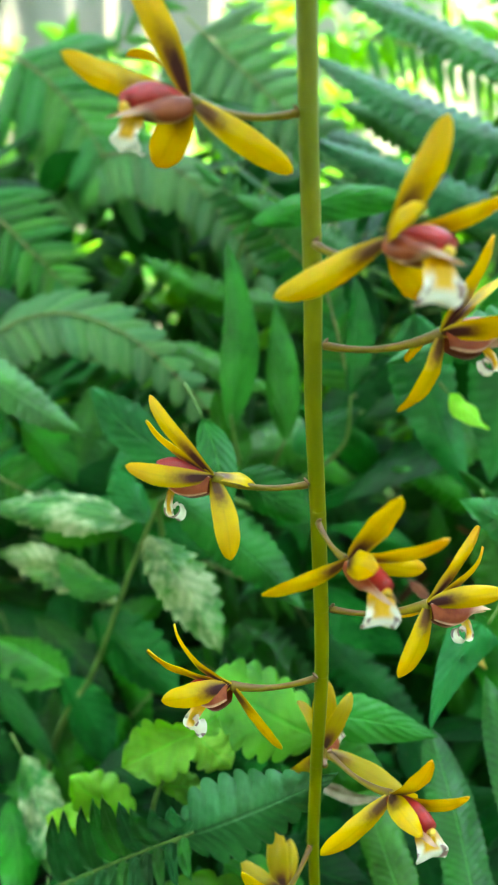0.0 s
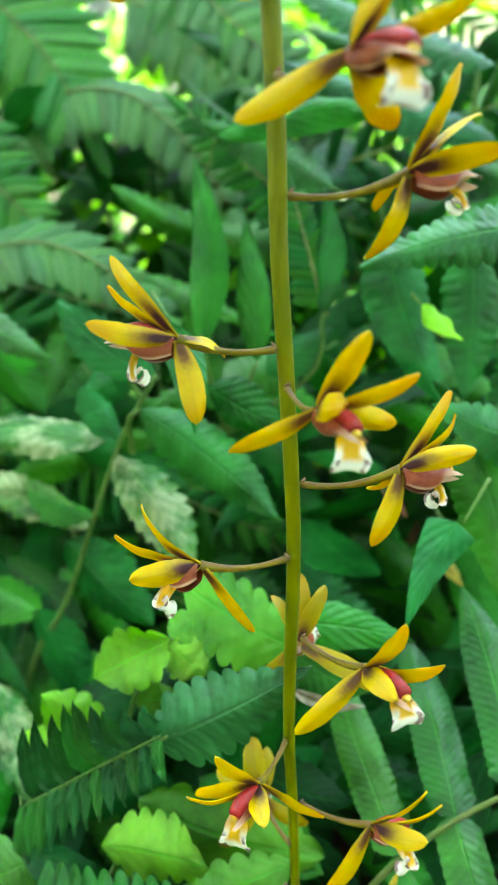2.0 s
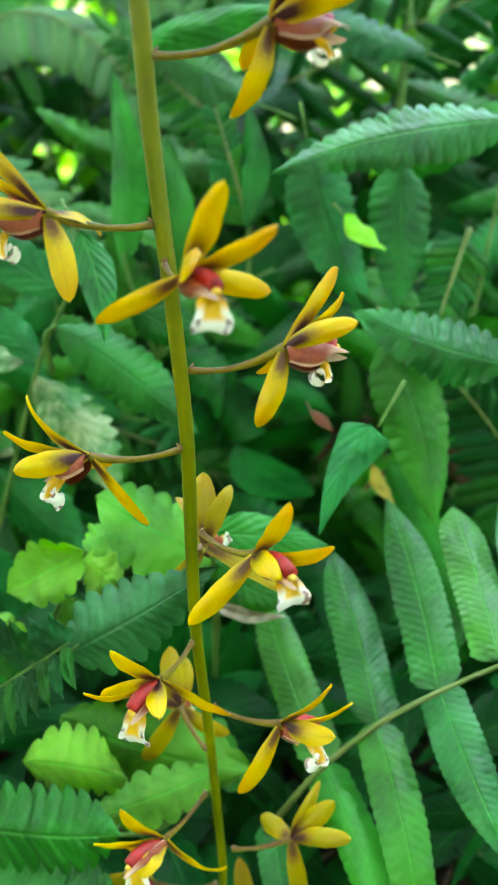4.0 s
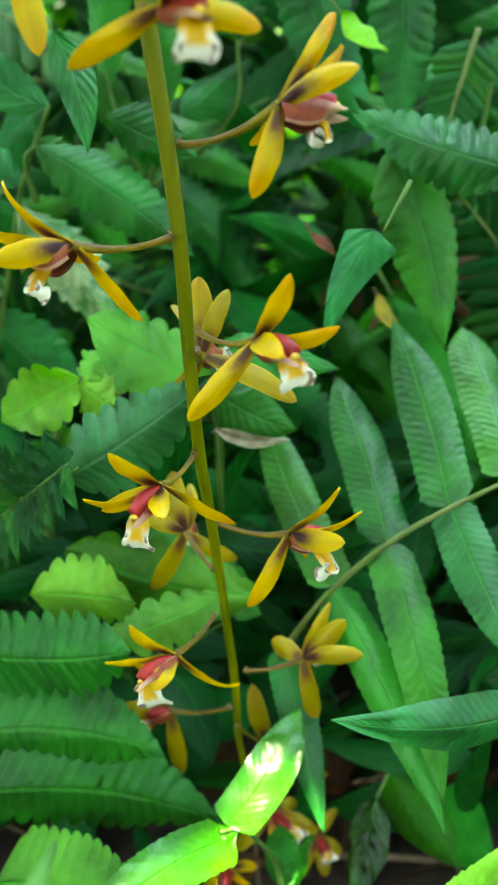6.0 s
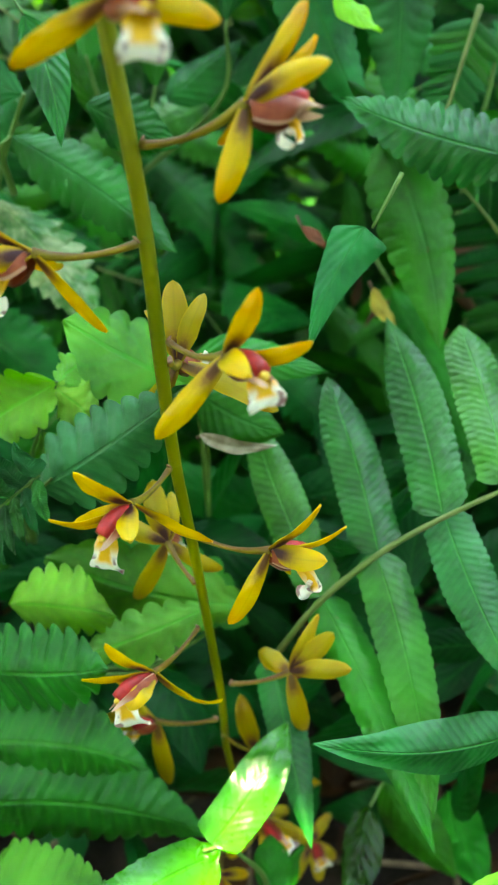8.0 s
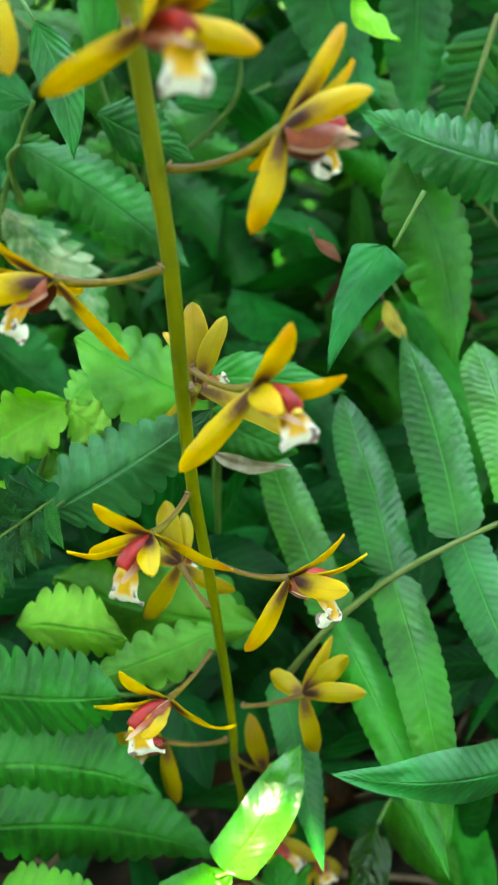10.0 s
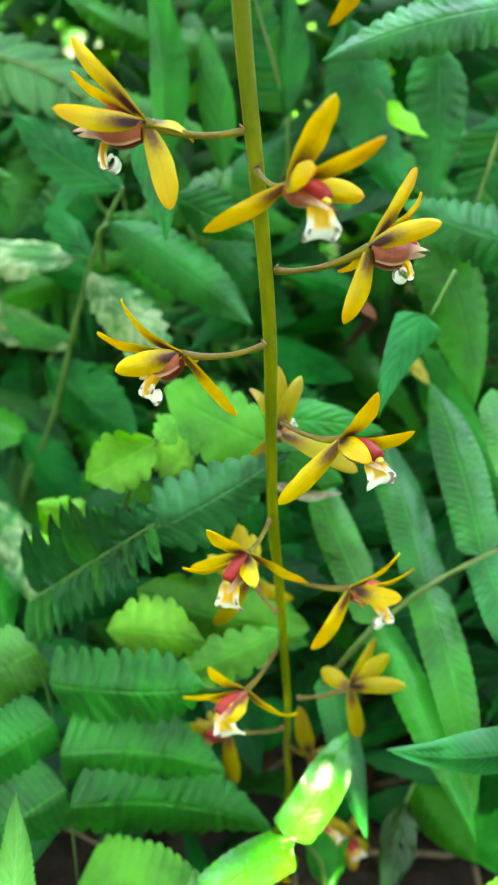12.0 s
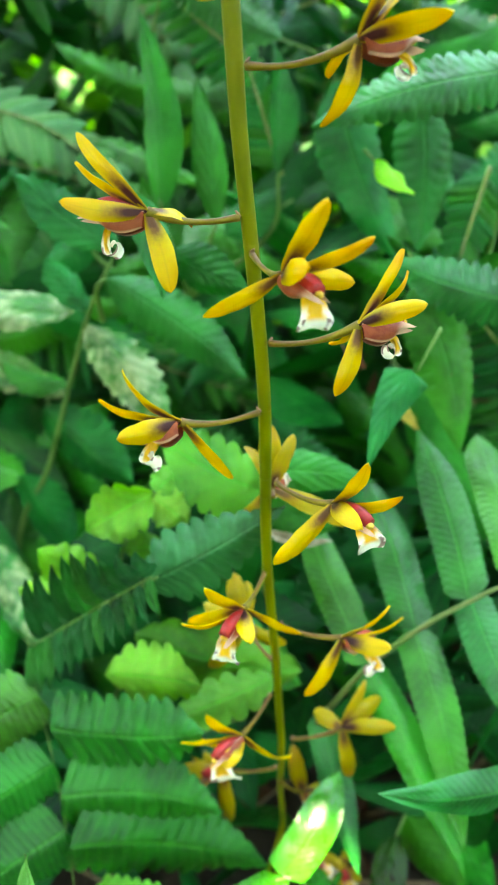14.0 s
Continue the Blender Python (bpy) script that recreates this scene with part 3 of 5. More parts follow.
def pinna_template(style):
    """A pinna one unit long along x, with its face up; scaled to its place."""
    if style in PINNA:
        return PINNA[style]
    kind, mat, k = style
    x, y, z = np.eye(3)
    rng = random.Random(k * 31 + len(kind))
    if kind == "long":
        v, f, uv = sheet((0, 0, 0), x, hw_strap(1.0), y, z, bow=0.03, sway=rng.uniform(-0.03, 0.05), cup=-0.18, thick=0.0, nv=30, nu=6, ripple=0.012, ripples=15, curl=0.10 + 0.05 * k,
                         edge=lambda u, t: 0.06 * math.sin(2 * math.pi * t * 15) + 0.10 * noise.noise((t * 6 + k, u, 2.0)))
    elif kind == "crenate":
        v, f, uv = sheet((0, 0, 0), x, hw_strap(1.0), y, z, bow=0.02, sway=rng.uniform(-0.04, 0.06), cup=-0.12, thick=0.0, nv=60, nu=6, ripple=0.016, ripples=12, curl=0.12 + 0.05 * k, edge=crenate(12, 0.34, k))
    elif kind == "finger":
        v, f, uv = sheet((0, 0, 0), x, hw_strap(1.0), y, z, bow=0.04, sway=0.04 + 0.03 * k, cup=-0.2, thick=0.0, nv=14, nu=4, curl=0.10)
    else:
        v, f, uv = sheet((0, 0, 0), x, hw_lance(1.0, 0.25, 1.0), y, z, bow=0.03, sway=0.05, cup=-0.2, thick=0.0, nv=18, nu=4, ripple=0.02, ripples=6, curl=0.15, edge=lambda u, t: 0.18 * math.sin(2 * math.pi * t * 9 + k))
    PINNA[style] = mesh_from("pinna", v, f, mat, uv)
    return PINNA[style]


def fern_frond(label, base, tip, pairs, length, width, kind="finger", mat=None, roll=0.0, bow=0.0, sway=0.0, angle=62.0, taper=0.75, droop=8.0, start=0.08, radius=0.0011, group="fern fronds", seed=0, jitter=5.0, toward=None, end_leaf=True, swell=0.0, via=None):
    """via: a point towards which the rachis arches."""
    mat = mat or FERN
    base, tip = np.asarray(base, float), np.asarray(tip, float)
    rng = random.Random(seed + 5)
    side, nrm = frame_for(tip - base, roll, toward)
    line = bend(base, (base + tip) / 2 + nrm * bow * 2 + side * sway * 2 if via is None else via, tip, 24)
    ob = thing("fern_frond", base, label, "fern", group)
    v, f = tube(line, [radius * (1 - 0.7 * i / 23) for i in range(24)], 7)
    part("rachis", mesh_from("rachis", [q - base for q in v], f, RACHIS), ob)
    for i in range(pairs):
        t = start + (1 - start) * (i + 0.5) / (pairs + (0.4 if end_leaf else 0))
        k = min(22, int(t * 23))
        p = line[k] + (line[k + 1] - line[k]) * (t * 23 - k)
        d = unit(line[k + 1] - line[k])
        n = unit(nrm - d * (nrm @ d))
        s = np.cross(d, n)
        grow = (1 - taper * t ** 1.3) * (1 - swell * (1 - min(1, t * 3)))
        for sgn in (-1, 1):
            a = radians(angle + rng.uniform(-jitter, jitter) - 18 * t)
            x = d * math.cos(a) + s * (sgn * math.sin(a))
            x = unit(x - n * math.sin(radians(droop + rng.uniform(-jitter, jitter))))
            z = unit(n - x * (n @ x))
            a2 = radians(rng.uniform(-12, 12))
            y = np.cross(z, x)
            y, z = y * math.cos(a2) + z * math.sin(a2), z * math.cos(a2) - y * math.sin(a2)
            if sgn < 0:
                y = -y
            L, W = length * grow * rng.uniform(0.93, 1.05), width * (0.45 + 0.55 * grow) * rng.uniform(0.93, 1.06)
            pin = part("pinna", pinna_template((kind, mat, rng.randrange(3))), ob)
            q = p - base + s * (sgn * 0.0002)
            pin.matrix_basis = Matrix(((x[0] * L, y[0] * W, z[0] * L, q[0]), (x[1] * L, y[1] * W, z[1] * L, q[1]), (x[2] * L, y[2] * W, z[2] * L, q[2]), (0, 0, 0, 1)))
    if end_leaf:
        d = unit(line[-1] - line[-3])
        z = unit(nrm - d * (nrm @ d))
        y = np.cross(z, d)
        L, W = length * (1 - taper) * 1.3 + 0.006, width * 0.7
        pin = part("pinna", pinna_template((kind, mat, 1)), ob)
        q = line[-1] - base - d * 0.001
        pin.matrix_basis = Matrix(((d[0] * L, y[0] * W, z[0] * L, q[0]), (d[1] * L, y[1] * W, z[1] * L, q[1]), (d[2] * L, y[2] * W, z[2] * L, q[2]), (0, 0, 0, 1)))
    return ob


def flower_stalk(points):
    line = chain(points, 7)
    n = len(line)
    at = line[-1]
    ob = thing("orchid_stalk", at, "long olive green hanging flower stalk of an orchid", "flower stalk")
    v, f = tube(line, [0.0020 - 0.0011 * max(0.0, i / n - 0.25) / 0.75 for i in range(n)], 16)
    part("stem", mesh_from("stem", [q - at for q in v], f, STEM), ob)
    return ob, line


def node_collar(stalk, line, node):
    """A low ring on the stalk where a flower leaves it."""
    k = int(np.argmin([np.linalg.norm(q - np.asarray(node)) for q in line[:-1]]))
    d = unit(line[k + 1] - line[k])
    r = 0.0020 - 0.0011 * max(0.0, k / len(line) - 0.25) / 0.75
    at = np.array(stalk.location)
    p = line[k] + d * ((np.asarray(node) - line[k]) @ d) - at
    v, f = tube([p + d * (x / 1000) for x in (-1.3, -0.6, 0.2, 0.9)], [r * 0.97, r * 1.022, r * 1.02, r * 0.97], 16)
    part("node_collar", mesh_from("node_collar", v, f, STEM), stalk)


STALK = [(0.0396, 0.2110, 0.5475), (0.0412, 0.2120, 0.5229), (0.0424, 0.2130, 0.5066), (0.0439, 0.2140, 0.4868), (0.0463, 0.2145, 0.4606), (0.0481, 0.2155, 0.4337), (0.0515, 0.2165, 0.4008), (0.0544, 0.2180, 0.3664), (0.0551, 0.2195, 0.3346), (0.0560, 0.2215, 0.3081), (0.0583, 0.2245, 0.2812), (0.0605, 0.2275, 0.2508), (0.0626, 0.2305, 0.2188), (0.0628, 0.2340, 0.1929), (0.0643, 0.2380, 0.1639), (0.0586, 0.2360, 0.1333), (0.0531, 0.2350, 0.0732)]
stalk, stalk_line = flower_stalk(STALK)
orchid_flower("large golden orchid flower with crimson column and curled white lip", (0.0413, 0.2130, 0.4928), (0.0221, 0.2000, 0.4940),
              [("sepal", -10.4, -3.0, 20.2, 5.2, -10), ("petal", -20.4, -8.0, 6.1, 4.9, -31),
               ("petal", -12.8, 12.0, 9.6, 4.4, 53), ("sepal", 19.6, 3.0, -11.9, 5.2, 11), ("sepal", -8.2, 10.0, -13.1, 6.9, -34)],
              (-9.1, -10.0, -1.6), (-9.6, -11.0, -9.2), lip_width=5.1)
orchid_flower("golden orchid flower with open white lip, facing out from the stalk", (0.0463, 0.2030, 0.4694), (0.0590, 0.1880, 0.4724),
              [("sepal", 7.3, -4.0, 19.6, 5.2, 20), ("sepal", -19.4, 1.0, -11.5, 5.2, -34),
               ("petal", 19.3, -4.0, 8.0, 4.4, 56), ("petal", 2.7, -16.0, 6.5, 4.4, 23), ("sepal", 9.1, 10.0, -12.0, 6.5, 29)],
              (8.6, -10.0, -0.1), (8.4, -14.0, -8.4), lip_width=6.9, sag=0.10)
orchid_flower("yellow orchid flower seen from its side with a purple throat", (0.0495, 0.2130, 0.4478), (0.0721, 0.2050, 0.4533),
              [("sepal", 8.5, -1.0, 18.7, 5.2, 53), ("petal", 13.2, 8.0, 12.2, 4.4, -52),
               ("petal", 16.4, -8.0, 5.0, 4.9, 32), ("sepal", -6.0, -2.0, -16.7, 5.2, -40), ("sepal", -5.9, 8.0, -6.7, 5.2, 77)],
              (11.1, 5.0, 0.2), (12.0, -1.0, -6.2), lip_width=2.1)
orchid_flower("yellow orchid flower on a long brown pedicel, lip curled under", (0.0479, 0.2150, 0.4155), (0.0273, 0.2090, 0.4183),
              [("sepal", -15.7, 4.0, 15.8, 3.8, -46), ("petal", -17.4, 8.0, 8.1, 4.4, -82),
               ("petal", -17.8, -7.0, 3.9, 4.6, -16), ("sepal", 5.2, -7.0, -16.5, 5.6, -7), ("sepal", 9.8, 7.0, -4.6, 5.2, -52)],
              (-12.8, 5.0, -0.7), (-10.3, -1.0, -9.5), lip_width=2.4)
orchid_flower("yellow orchid flower with spotted white lip in front of the stalk", (0.0509, 0.2110, 0.4080), (0.0571, 0.1920, 0.4091),
              [("sepal", 7.8, -10.0, 17.3, 5.1, 14), ("sepal", -17.0, -1.0, -9.4, 4.6, -34),
               ("petal", 17.1, -11.0, 10.0, 4.0, 56), ("petal", 3.6, -14.0, 6.2, 5.6, -4), ("sepal", 16.7, 5.0, -3.8, 4.8, 29)],
              (6.9, -10.5, 0.0), (6.6, -13.0, -7.4), lip_width=6.6, size=0.86)
orchid_flower("yellow orchid flower in profile with reddish brown lobe", (0.0555, 0.2170, 0.3832), (0.0765, 0.2080, 0.3916),
              [("sepal", 11.7, 9.0, 15.4, 5.2, 59), ("petal", 14.2, 10.0, 8.9, 4.4, 71),
               ("petal", 14.2, -6.0, 7.2, 4.8, 8), ("sepal", -5.0, -6.0, -16.3, 5.2, -16), ("sepal", -5.1, 9.0, -9.7, 5.2, -70)],
              (10.9, 4.0, -0.4), (10.3, -2.0, -6.5), lip_width=2.5)
orchid_flower("yellow orchid flower hanging on a thin pedicel, narrow raised sepals", (0.0531, 0.2160, 0.3642), (0.0327, 0.2100, 0.3644),
              [("sepal", -15.4, 4.0, 11.9, 5.2, -55), ("petal", -22.6, 7.0, 0.7, 4.4, -70),
               ("petal", -15.3, -7.0, -1.2, 5.8, -4), ("sepal", 12.7, -1.0, -17.6, 5.2, 53), ("sepal", 2.9, 9.0, -7.0, 5.2, 59)],
              (-9.6, 3.0, -4.4), (-9.8, -4.0, -10.0), lip_width=4.2)
orchid_flower("olive yellow orchid flower behind the stalk, seen from its back", (0.0572, 0.2190, 0.3360), (0.0571, 0.2320, 0.3299),
              [("sepal", -0.6, 6.0, 18.8, 6.7, 2), ("petal", -6.8, 4.0, 12.6, 4.4, 32),
               ("petal", 6.9, 4.0, 15.9, 4.9, 2), ("sepal", -15.1, 6.0, -21.2, 5.4, 2), ("sepal", 24.6, -2.0, -12.1, 5.9, -4)],
              (1.6, 10.0, -2.7), (4.8, 14.0, -6.8), lip_width=6.1, olive_dim=True)
orchid_flower("golden orchid flower with crimson column and small white lip", (0.0578, 0.2160, 0.3423), (0.0717, 0.1980, 0.3472),
              [("sepal", 7.1, -8.0, 15.2, 4.7, 47), ("petal", 16.7, -4.0, 3.7, 4.0, 35),
               ("petal", 4.6, -14.0, 2.8, 5.1, -4), ("sepal", -15.2, -3.0, -17.5, 5.1, 2), ("sepal", 7.8, 8.0, -10.9, 4.7, -28)],
              (7.6, -11.0, 1.4), (8.9, -14.0, -4.5), lip_width=6.6, size=0.90)
orchid_flower("golden orchid flower facing down with crimson column and white lip", (0.0550, 0.2190, 0.3080), (0.0487, 0.2010, 0.3100),
              [("sepal", -10.5, -5.0, 10.7, 4.7, -43), ("petal", -16.6, -7.0, -0.8, 4.0, -64),
               ("petal", 1.7, -13.0, -0.3, 4.9, -13), ("sepal", 16.7, 5.0, -16.0, 4.7, 53), ("sepal", -16.6, 7.0, -12.1, 4.7, -37)],
              (-5.4, -8.0, -2.8), (-5.2, -9.5, -12.2), lip_width=6.3, size=0.90)
orchid_flower("golden orchid flower turned sideways on a slender pedicel", (0.0603, 0.2220, 0.2852), (0.0790, 0.2130, 0.2881),
              [("sepal", 12.5, -7.0, 16.5, 4.7, 50), ("petal", 19.2, 4.0, 3.3, 4.0, 65),
               ("petal", 12.8, -8.0, 2.7, 5.9, -4), ("sepal", -10.5, -5.0, -21.4, 4.7, -19), ("sepal", 5.3, 9.0, -13.1, 4.7, -52)],
              (9.9, 3.0, -2.9), (11.8, -4.0, -9.8), lip_width=4.9, size=0.90)
orchid_flower("dull olive orchid flower behind the stalk, seen from its back", (0.0580, 0.2250, 0.2676), (0.0492, 0.2380, 0.2716),
              [("sepal", -3.4, 5.0, 17.6, 6.7, 8), ("petal", 1.0, 8.0, 11.9, 4.4, 5),
               ("petal", -13.8, 2.0, 7.4, 5.3, 5), ("sepal", -13.2, 4.0, -25.6, 5.6, -4), ("sepal", 15.5, 2.0, -12.1, 4.7, -4)],
              (-0.2, 12.0, -3.6), (-0.5, 12.0, -12.2), lip_width=6.3, size=0.90, olive_dim=True)
orchid_flower("small golden orchid flower near the tip of the stalk", (0.0578, 0.2260, 0.2505), (0.0479, 0.2070, 0.2523),
              [("sepal", -11.1, -4.0, 11.9, 4.4, -40), ("petal", -19.4, -1.0, -3.1, 3.7, -46),
               ("petal", -5.0, -10.0, -2.6, 6.2, 2), ("sepal", 16.7, 4.0, -17.9, 4.4, 38), ("sepal", -13.7, 9.0, -13.1, 4.4, -31)],
              (-8.5, -8.0, -1.1), (-4.8, -11.0, -8.7), lip_width=8.1, size=0.85)
orchid_flower("shaded olive yellow orchid flower turned away", (0.0659, 0.2280, 0.2264), (0.0838, 0.2290, 0.2307),
              [("sepal", 8.8, 6.0, 16.0, 4.4, 11), ("petal", 12.6, 1.0, 14.0, 6.3, -10),
               ("petal", 17.1, -7.0, 7.9, 5.7, -13), ("sepal", 5.3, -3.0, -24.0, 6.0, -1), ("sepal", -9.6, 7.0, 1.5, 6.0, 11)],
              (5.9, 9.0, -3.7), (8.0, 13.0, -13.1), lip_width=6.5, size=0.85, olive_dim=True)
orchid_flower("dim orchid flower in the shade under the stalk", (0.0609, 0.2300, 0.2089), (0.0409, 0.2330, 0.2043),
              [("sepal", -18.9, -1.0, -0.5, 6.8, 14), ("sepal", 2.6, -3.0, -27.4, 5.8, -7),
               ("petal", -13.0, 9.0, -5.5, 3.7, -10), ("petal", -7.5, 5.0, 3.7, 3.7, -13)],
              (-7.4, -1.0, -1.4), (-10.6, -1.0, -10.6), lip_width=5.8, size=0.85, olive_dim=True)
orchid_flower("dim orange orchid flower low in the shade", (0.0626, 0.2320, 0.1988), (0.0723, 0.2400, 0.1826),
              [("sepal", -4.4, -0.0, 24.6, 6.4, 5), ("sepal", 23.6, 6.0, -26.9, 6.1, -16),
               ("petal", 4.6, 4.0, -19.8, 5.1, -10), ("petal", 11.3, 6.0, -2.2, 4.1, -16)],
              (4.9, 5.0, -9.4), (6.8, 5.0, -15.2), lip_width=5.7, size=0.85, olive_dim=True)
orchid_flower("orange yellow orchid flower close to the leaf litter", (0.0680, 0.2380, 0.1624), (0.0738, 0.2360, 0.1513),
              [("sepal", 16.3, -4.0, -6.6, 6.0, -19), ("sepal", 4.0, -10.0, -11.8, 6.3, -7),
               ("sepal", -13.4, -4.0, -17.4, 5.6, 11), ("petal", 10.0, 6.0, -2.8, 4.6, -22), ("petal", 13.5, -8.0, 1.9, 3.7, -4)],
              (5.9, -10.0, 2.5), (10.6, -12.0, -1.0), lip_width=7.1, size=0.85, olive_dim=True)
orchid_flower("lowest orchid flower with red column over dry litter", (0.0590, 0.2360, 0.1326), (0.0581, 0.2260, 0.1343),
              [("sepal", -13.9, -2.0, -2.4, 4.4, 5), ("sepal", 7.5, -2.0, -9.1, 4.4, 17),
               ("petal", -5.6, -8.0, -8.4, 4.2, 8), ("petal", 11.0, 6.0, -8.8, 3.9, -28), ("sepal", -11.6, 4.0, -25.3, 4.9, 14)],
              (-1.0, -9.0, 0.7), (-4.4, -12.0, -7.4), lip_width=7.5, size=0.85)
orchid_flower("dim orange orchid flower among shaded leaves", (0.0827, 0.2500, 0.1266), (0.0922, 0.2520, 0.1157),
              [("sepal", 9.4, -2.0, -7.8, 6.2, -16), ("sepal", 2.5, -6.0, -16.0, 5.4, -1),
               ("petal", 7.3, 6.0, 9.1, 4.6, -13), ("petal", -8.0, -7.0, -18.0, 5.0, 11)],
              (2.4, -7.0, 0.5), (4.5, -9.0, -3.6), lip_width=6.4, size=0.85, olive_dim=True)
for fl in [o for o in scene.objects if o.name.startswith("orchid_flower")]:
    node_collar(stalk, stalk_line, fl.location)

# ---- ferns, herbs and shrubs ----
leaf_plant("fern_frond", "large fern frond with long pleated green pinnae", "fern", [[(0.0763, 0.2405, 0.2206), (0.0918, 0.2412, 0.2456), (0.1097, 0.2420, 0.2644), (0.1278, 0.2440, 0.2760), (0.1533, 0.2490, 0.2868)]], [
    dict(p0=(0.0937, 0.2440, 0.2470), p1=(0.0711, 0.2850, 0.2873), width=0.0152, mat=FERN, lobes=(22, 0.07), sway=-0.001, strap=2.8, ripple=0.00010, ripples=26, cup=-0.18, fold=-0.12, twist=4, roll=-6),
    dict(p0=(0.1097, 0.2450, 0.2632), p1=(0.0958, 0.2860, 0.3000), width=0.0158, mat=FERN, lobes=(22, 0.07), sway=0.0012, strap=3.6, ripple=0.00010, ripples=26, cup=-0.18, fold=-0.12, twist=-6, roll=4),
    dict(p0=(0.1277, 0.2470, 0.2748), p1=(0.1144, 0.2950, 0.3163), width=0.0166, mat=FERN, lobes=(22, 0.07), sway=0.0018, strap=2.6, ripple=0.00010, ripples=28, cup=-0.18, fold=-0.12, twist=8, roll=-4),
    dict(p0=(0.1460, 0.2500, 0.2839), p1=(0.1375, 0.2960, 0.3130), width=0.0164, mat=FERN, lobes=(22, 0.07), sway=0.001, strap=6.5, ripple=0.00010, ripples=24, cup=-0.18, fold=-0.12, twist=-5, roll=5),
    dict(p0=(0.1091, 0.2449, 0.2625), p1=(0.1236, 0.1980, 0.2043), width=0.0150, mat=FERN, lobes=(22, 0.07), bow=0.005, sway=-0.002, strap=1.7, ripple=0.00020, ripples=24, cup=-0.22, fold=-0.15, twist=6, roll=0),
    dict(p0=(0.0933, 0.2440, 0.2462), p1=(0.1240, 0.1940, 0.1967), width=0.0138, mat=FERN, lobes=(22, 0.07), bow=0.004, sway=-0.0015, strap=1.6, ripple=0.00020, ripples=26, cup=-0.22, fold=-0.15, twist=-6, roll=-5),
    dict(p0=(0.1281, 0.2470, 0.2750), p1=(0.1477, 0.2100, 0.2405), width=0.0152, mat=FERN, lobes=(22, 0.07), bow=0.003, strap=1.8, ripple=0.00020, ripples=24, cup=-0.22, fold=-0.15, twist=4, roll=5),
    dict(p0=(0.0778, 0.2430, 0.2224), p1=(0.0902, 0.2050, 0.1815), width=0.0126, mat=FERN, lobes=(22, 0.07), strap=1.7, ripple=0.00020, ripples=24, cup=-0.22, fold=-0.15, twist=0, roll=0),
    dict(p0=(0.1605, 0.2520, 0.2889), p1=(0.1565, 0.3000, 0.3180), width=0.0160, mat=FERN, lobes=(22, 0.07), strap=True, ripple=0.00010, ripples=24, cup=-0.18, fold=-0.12),
], radius=0.00120, stem_mat=RACHIS, blade="pinna")
leaf_plant("fern_pinna", "pointed green fern leaf lying across other pinnae", "fern leaf", [[(0.1581, 0.2100, 0.2349), (0.1465, 0.2040, 0.2363)]], [
    dict(p0=(0.1473, 0.2040, 0.2369), p1=(0.0896, 0.1880, 0.2481), width=0.0150, mat=FERN, ripple=0.00008, ripples=22, cup=-0.2, full=0.35, bow=0.004, roll=0, twist=0),
])
leaf_plant("fern_frond", "dark green fern frond with wavy crenate pinnae", "fern", [[(-0.0283, 0.2460, 0.2585), (-0.0242, 0.2340, 0.2425), (-0.0184, 0.2220, 0.2219), (-0.0132, 0.2080, 0.2001), (-0.0094, 0.1920, 0.1714)]], [
    dict(p0=(-0.0191, 0.2260, 0.2350), p1=(0.0358, 0.2070, 0.2532), width=0.0246, mat=FERN_CREST, sway=0.002, strap=True, lobes=(11, 0.34), ripple=0.0007, ripples=11, cup=-0.18),
    dict(p0=(-0.0148, 0.2130, 0.2155), p1=(0.0410, 0.2150, 0.2040), width=0.0290, mat=FERN_CREST, sway=-0.004, strap=1.9, lobes=(13, 0.20), ripple=0.0008, ripples=13, cup=-0.25),
    dict(p0=(-0.0117, 0.2040, 0.2006), p1=(0.0580, 0.2160, 0.1710), width=0.0300, mat=FERN_CREST, sway=-0.005, strap=1.8, lobes=(14, 0.18), ripple=0.0008, ripples=14, cup=-0.25),
    dict(p0=(-0.0095, 0.1920, 0.1748), p1=(0.0463, 0.1720, 0.1829), width=0.0285, mat=LIME_DEEP, full=0.1, sharp=1.9, lobes=(15, 0.15), ripple=0.0008, ripples=15, cup=-0.25),
    dict(p0=(-0.0234, 0.2320, 0.2452), p1=(-0.0590, 0.2150, 0.2214), width=0.0240, mat=FERN_CREST, full=0.1, sharp=1.9, lobes=(15, 0.15), ripple=0.0008, ripples=15, cup=-0.25),
    dict(p0=(-0.0178, 0.2200, 0.2237), p1=(-0.0548, 0.2000, 0.2076), width=0.0237, mat=FERN_CREST, full=0.1, sharp=1.9, lobes=(15, 0.15), ripple=0.0008, ripples=15, cup=-0.25),
    dict(p0=(-0.0133, 0.2080, 0.2048), p1=(-0.0513, 0.1900, 0.1888), width=0.0245, mat=FERN_CREST, full=0.1, sharp=1.9, lobes=(15, 0.15), ripple=0.0008, ripples=15, cup=-0.25),
], radius=0.0003, stem_mat=TWIG, blade="pinna")
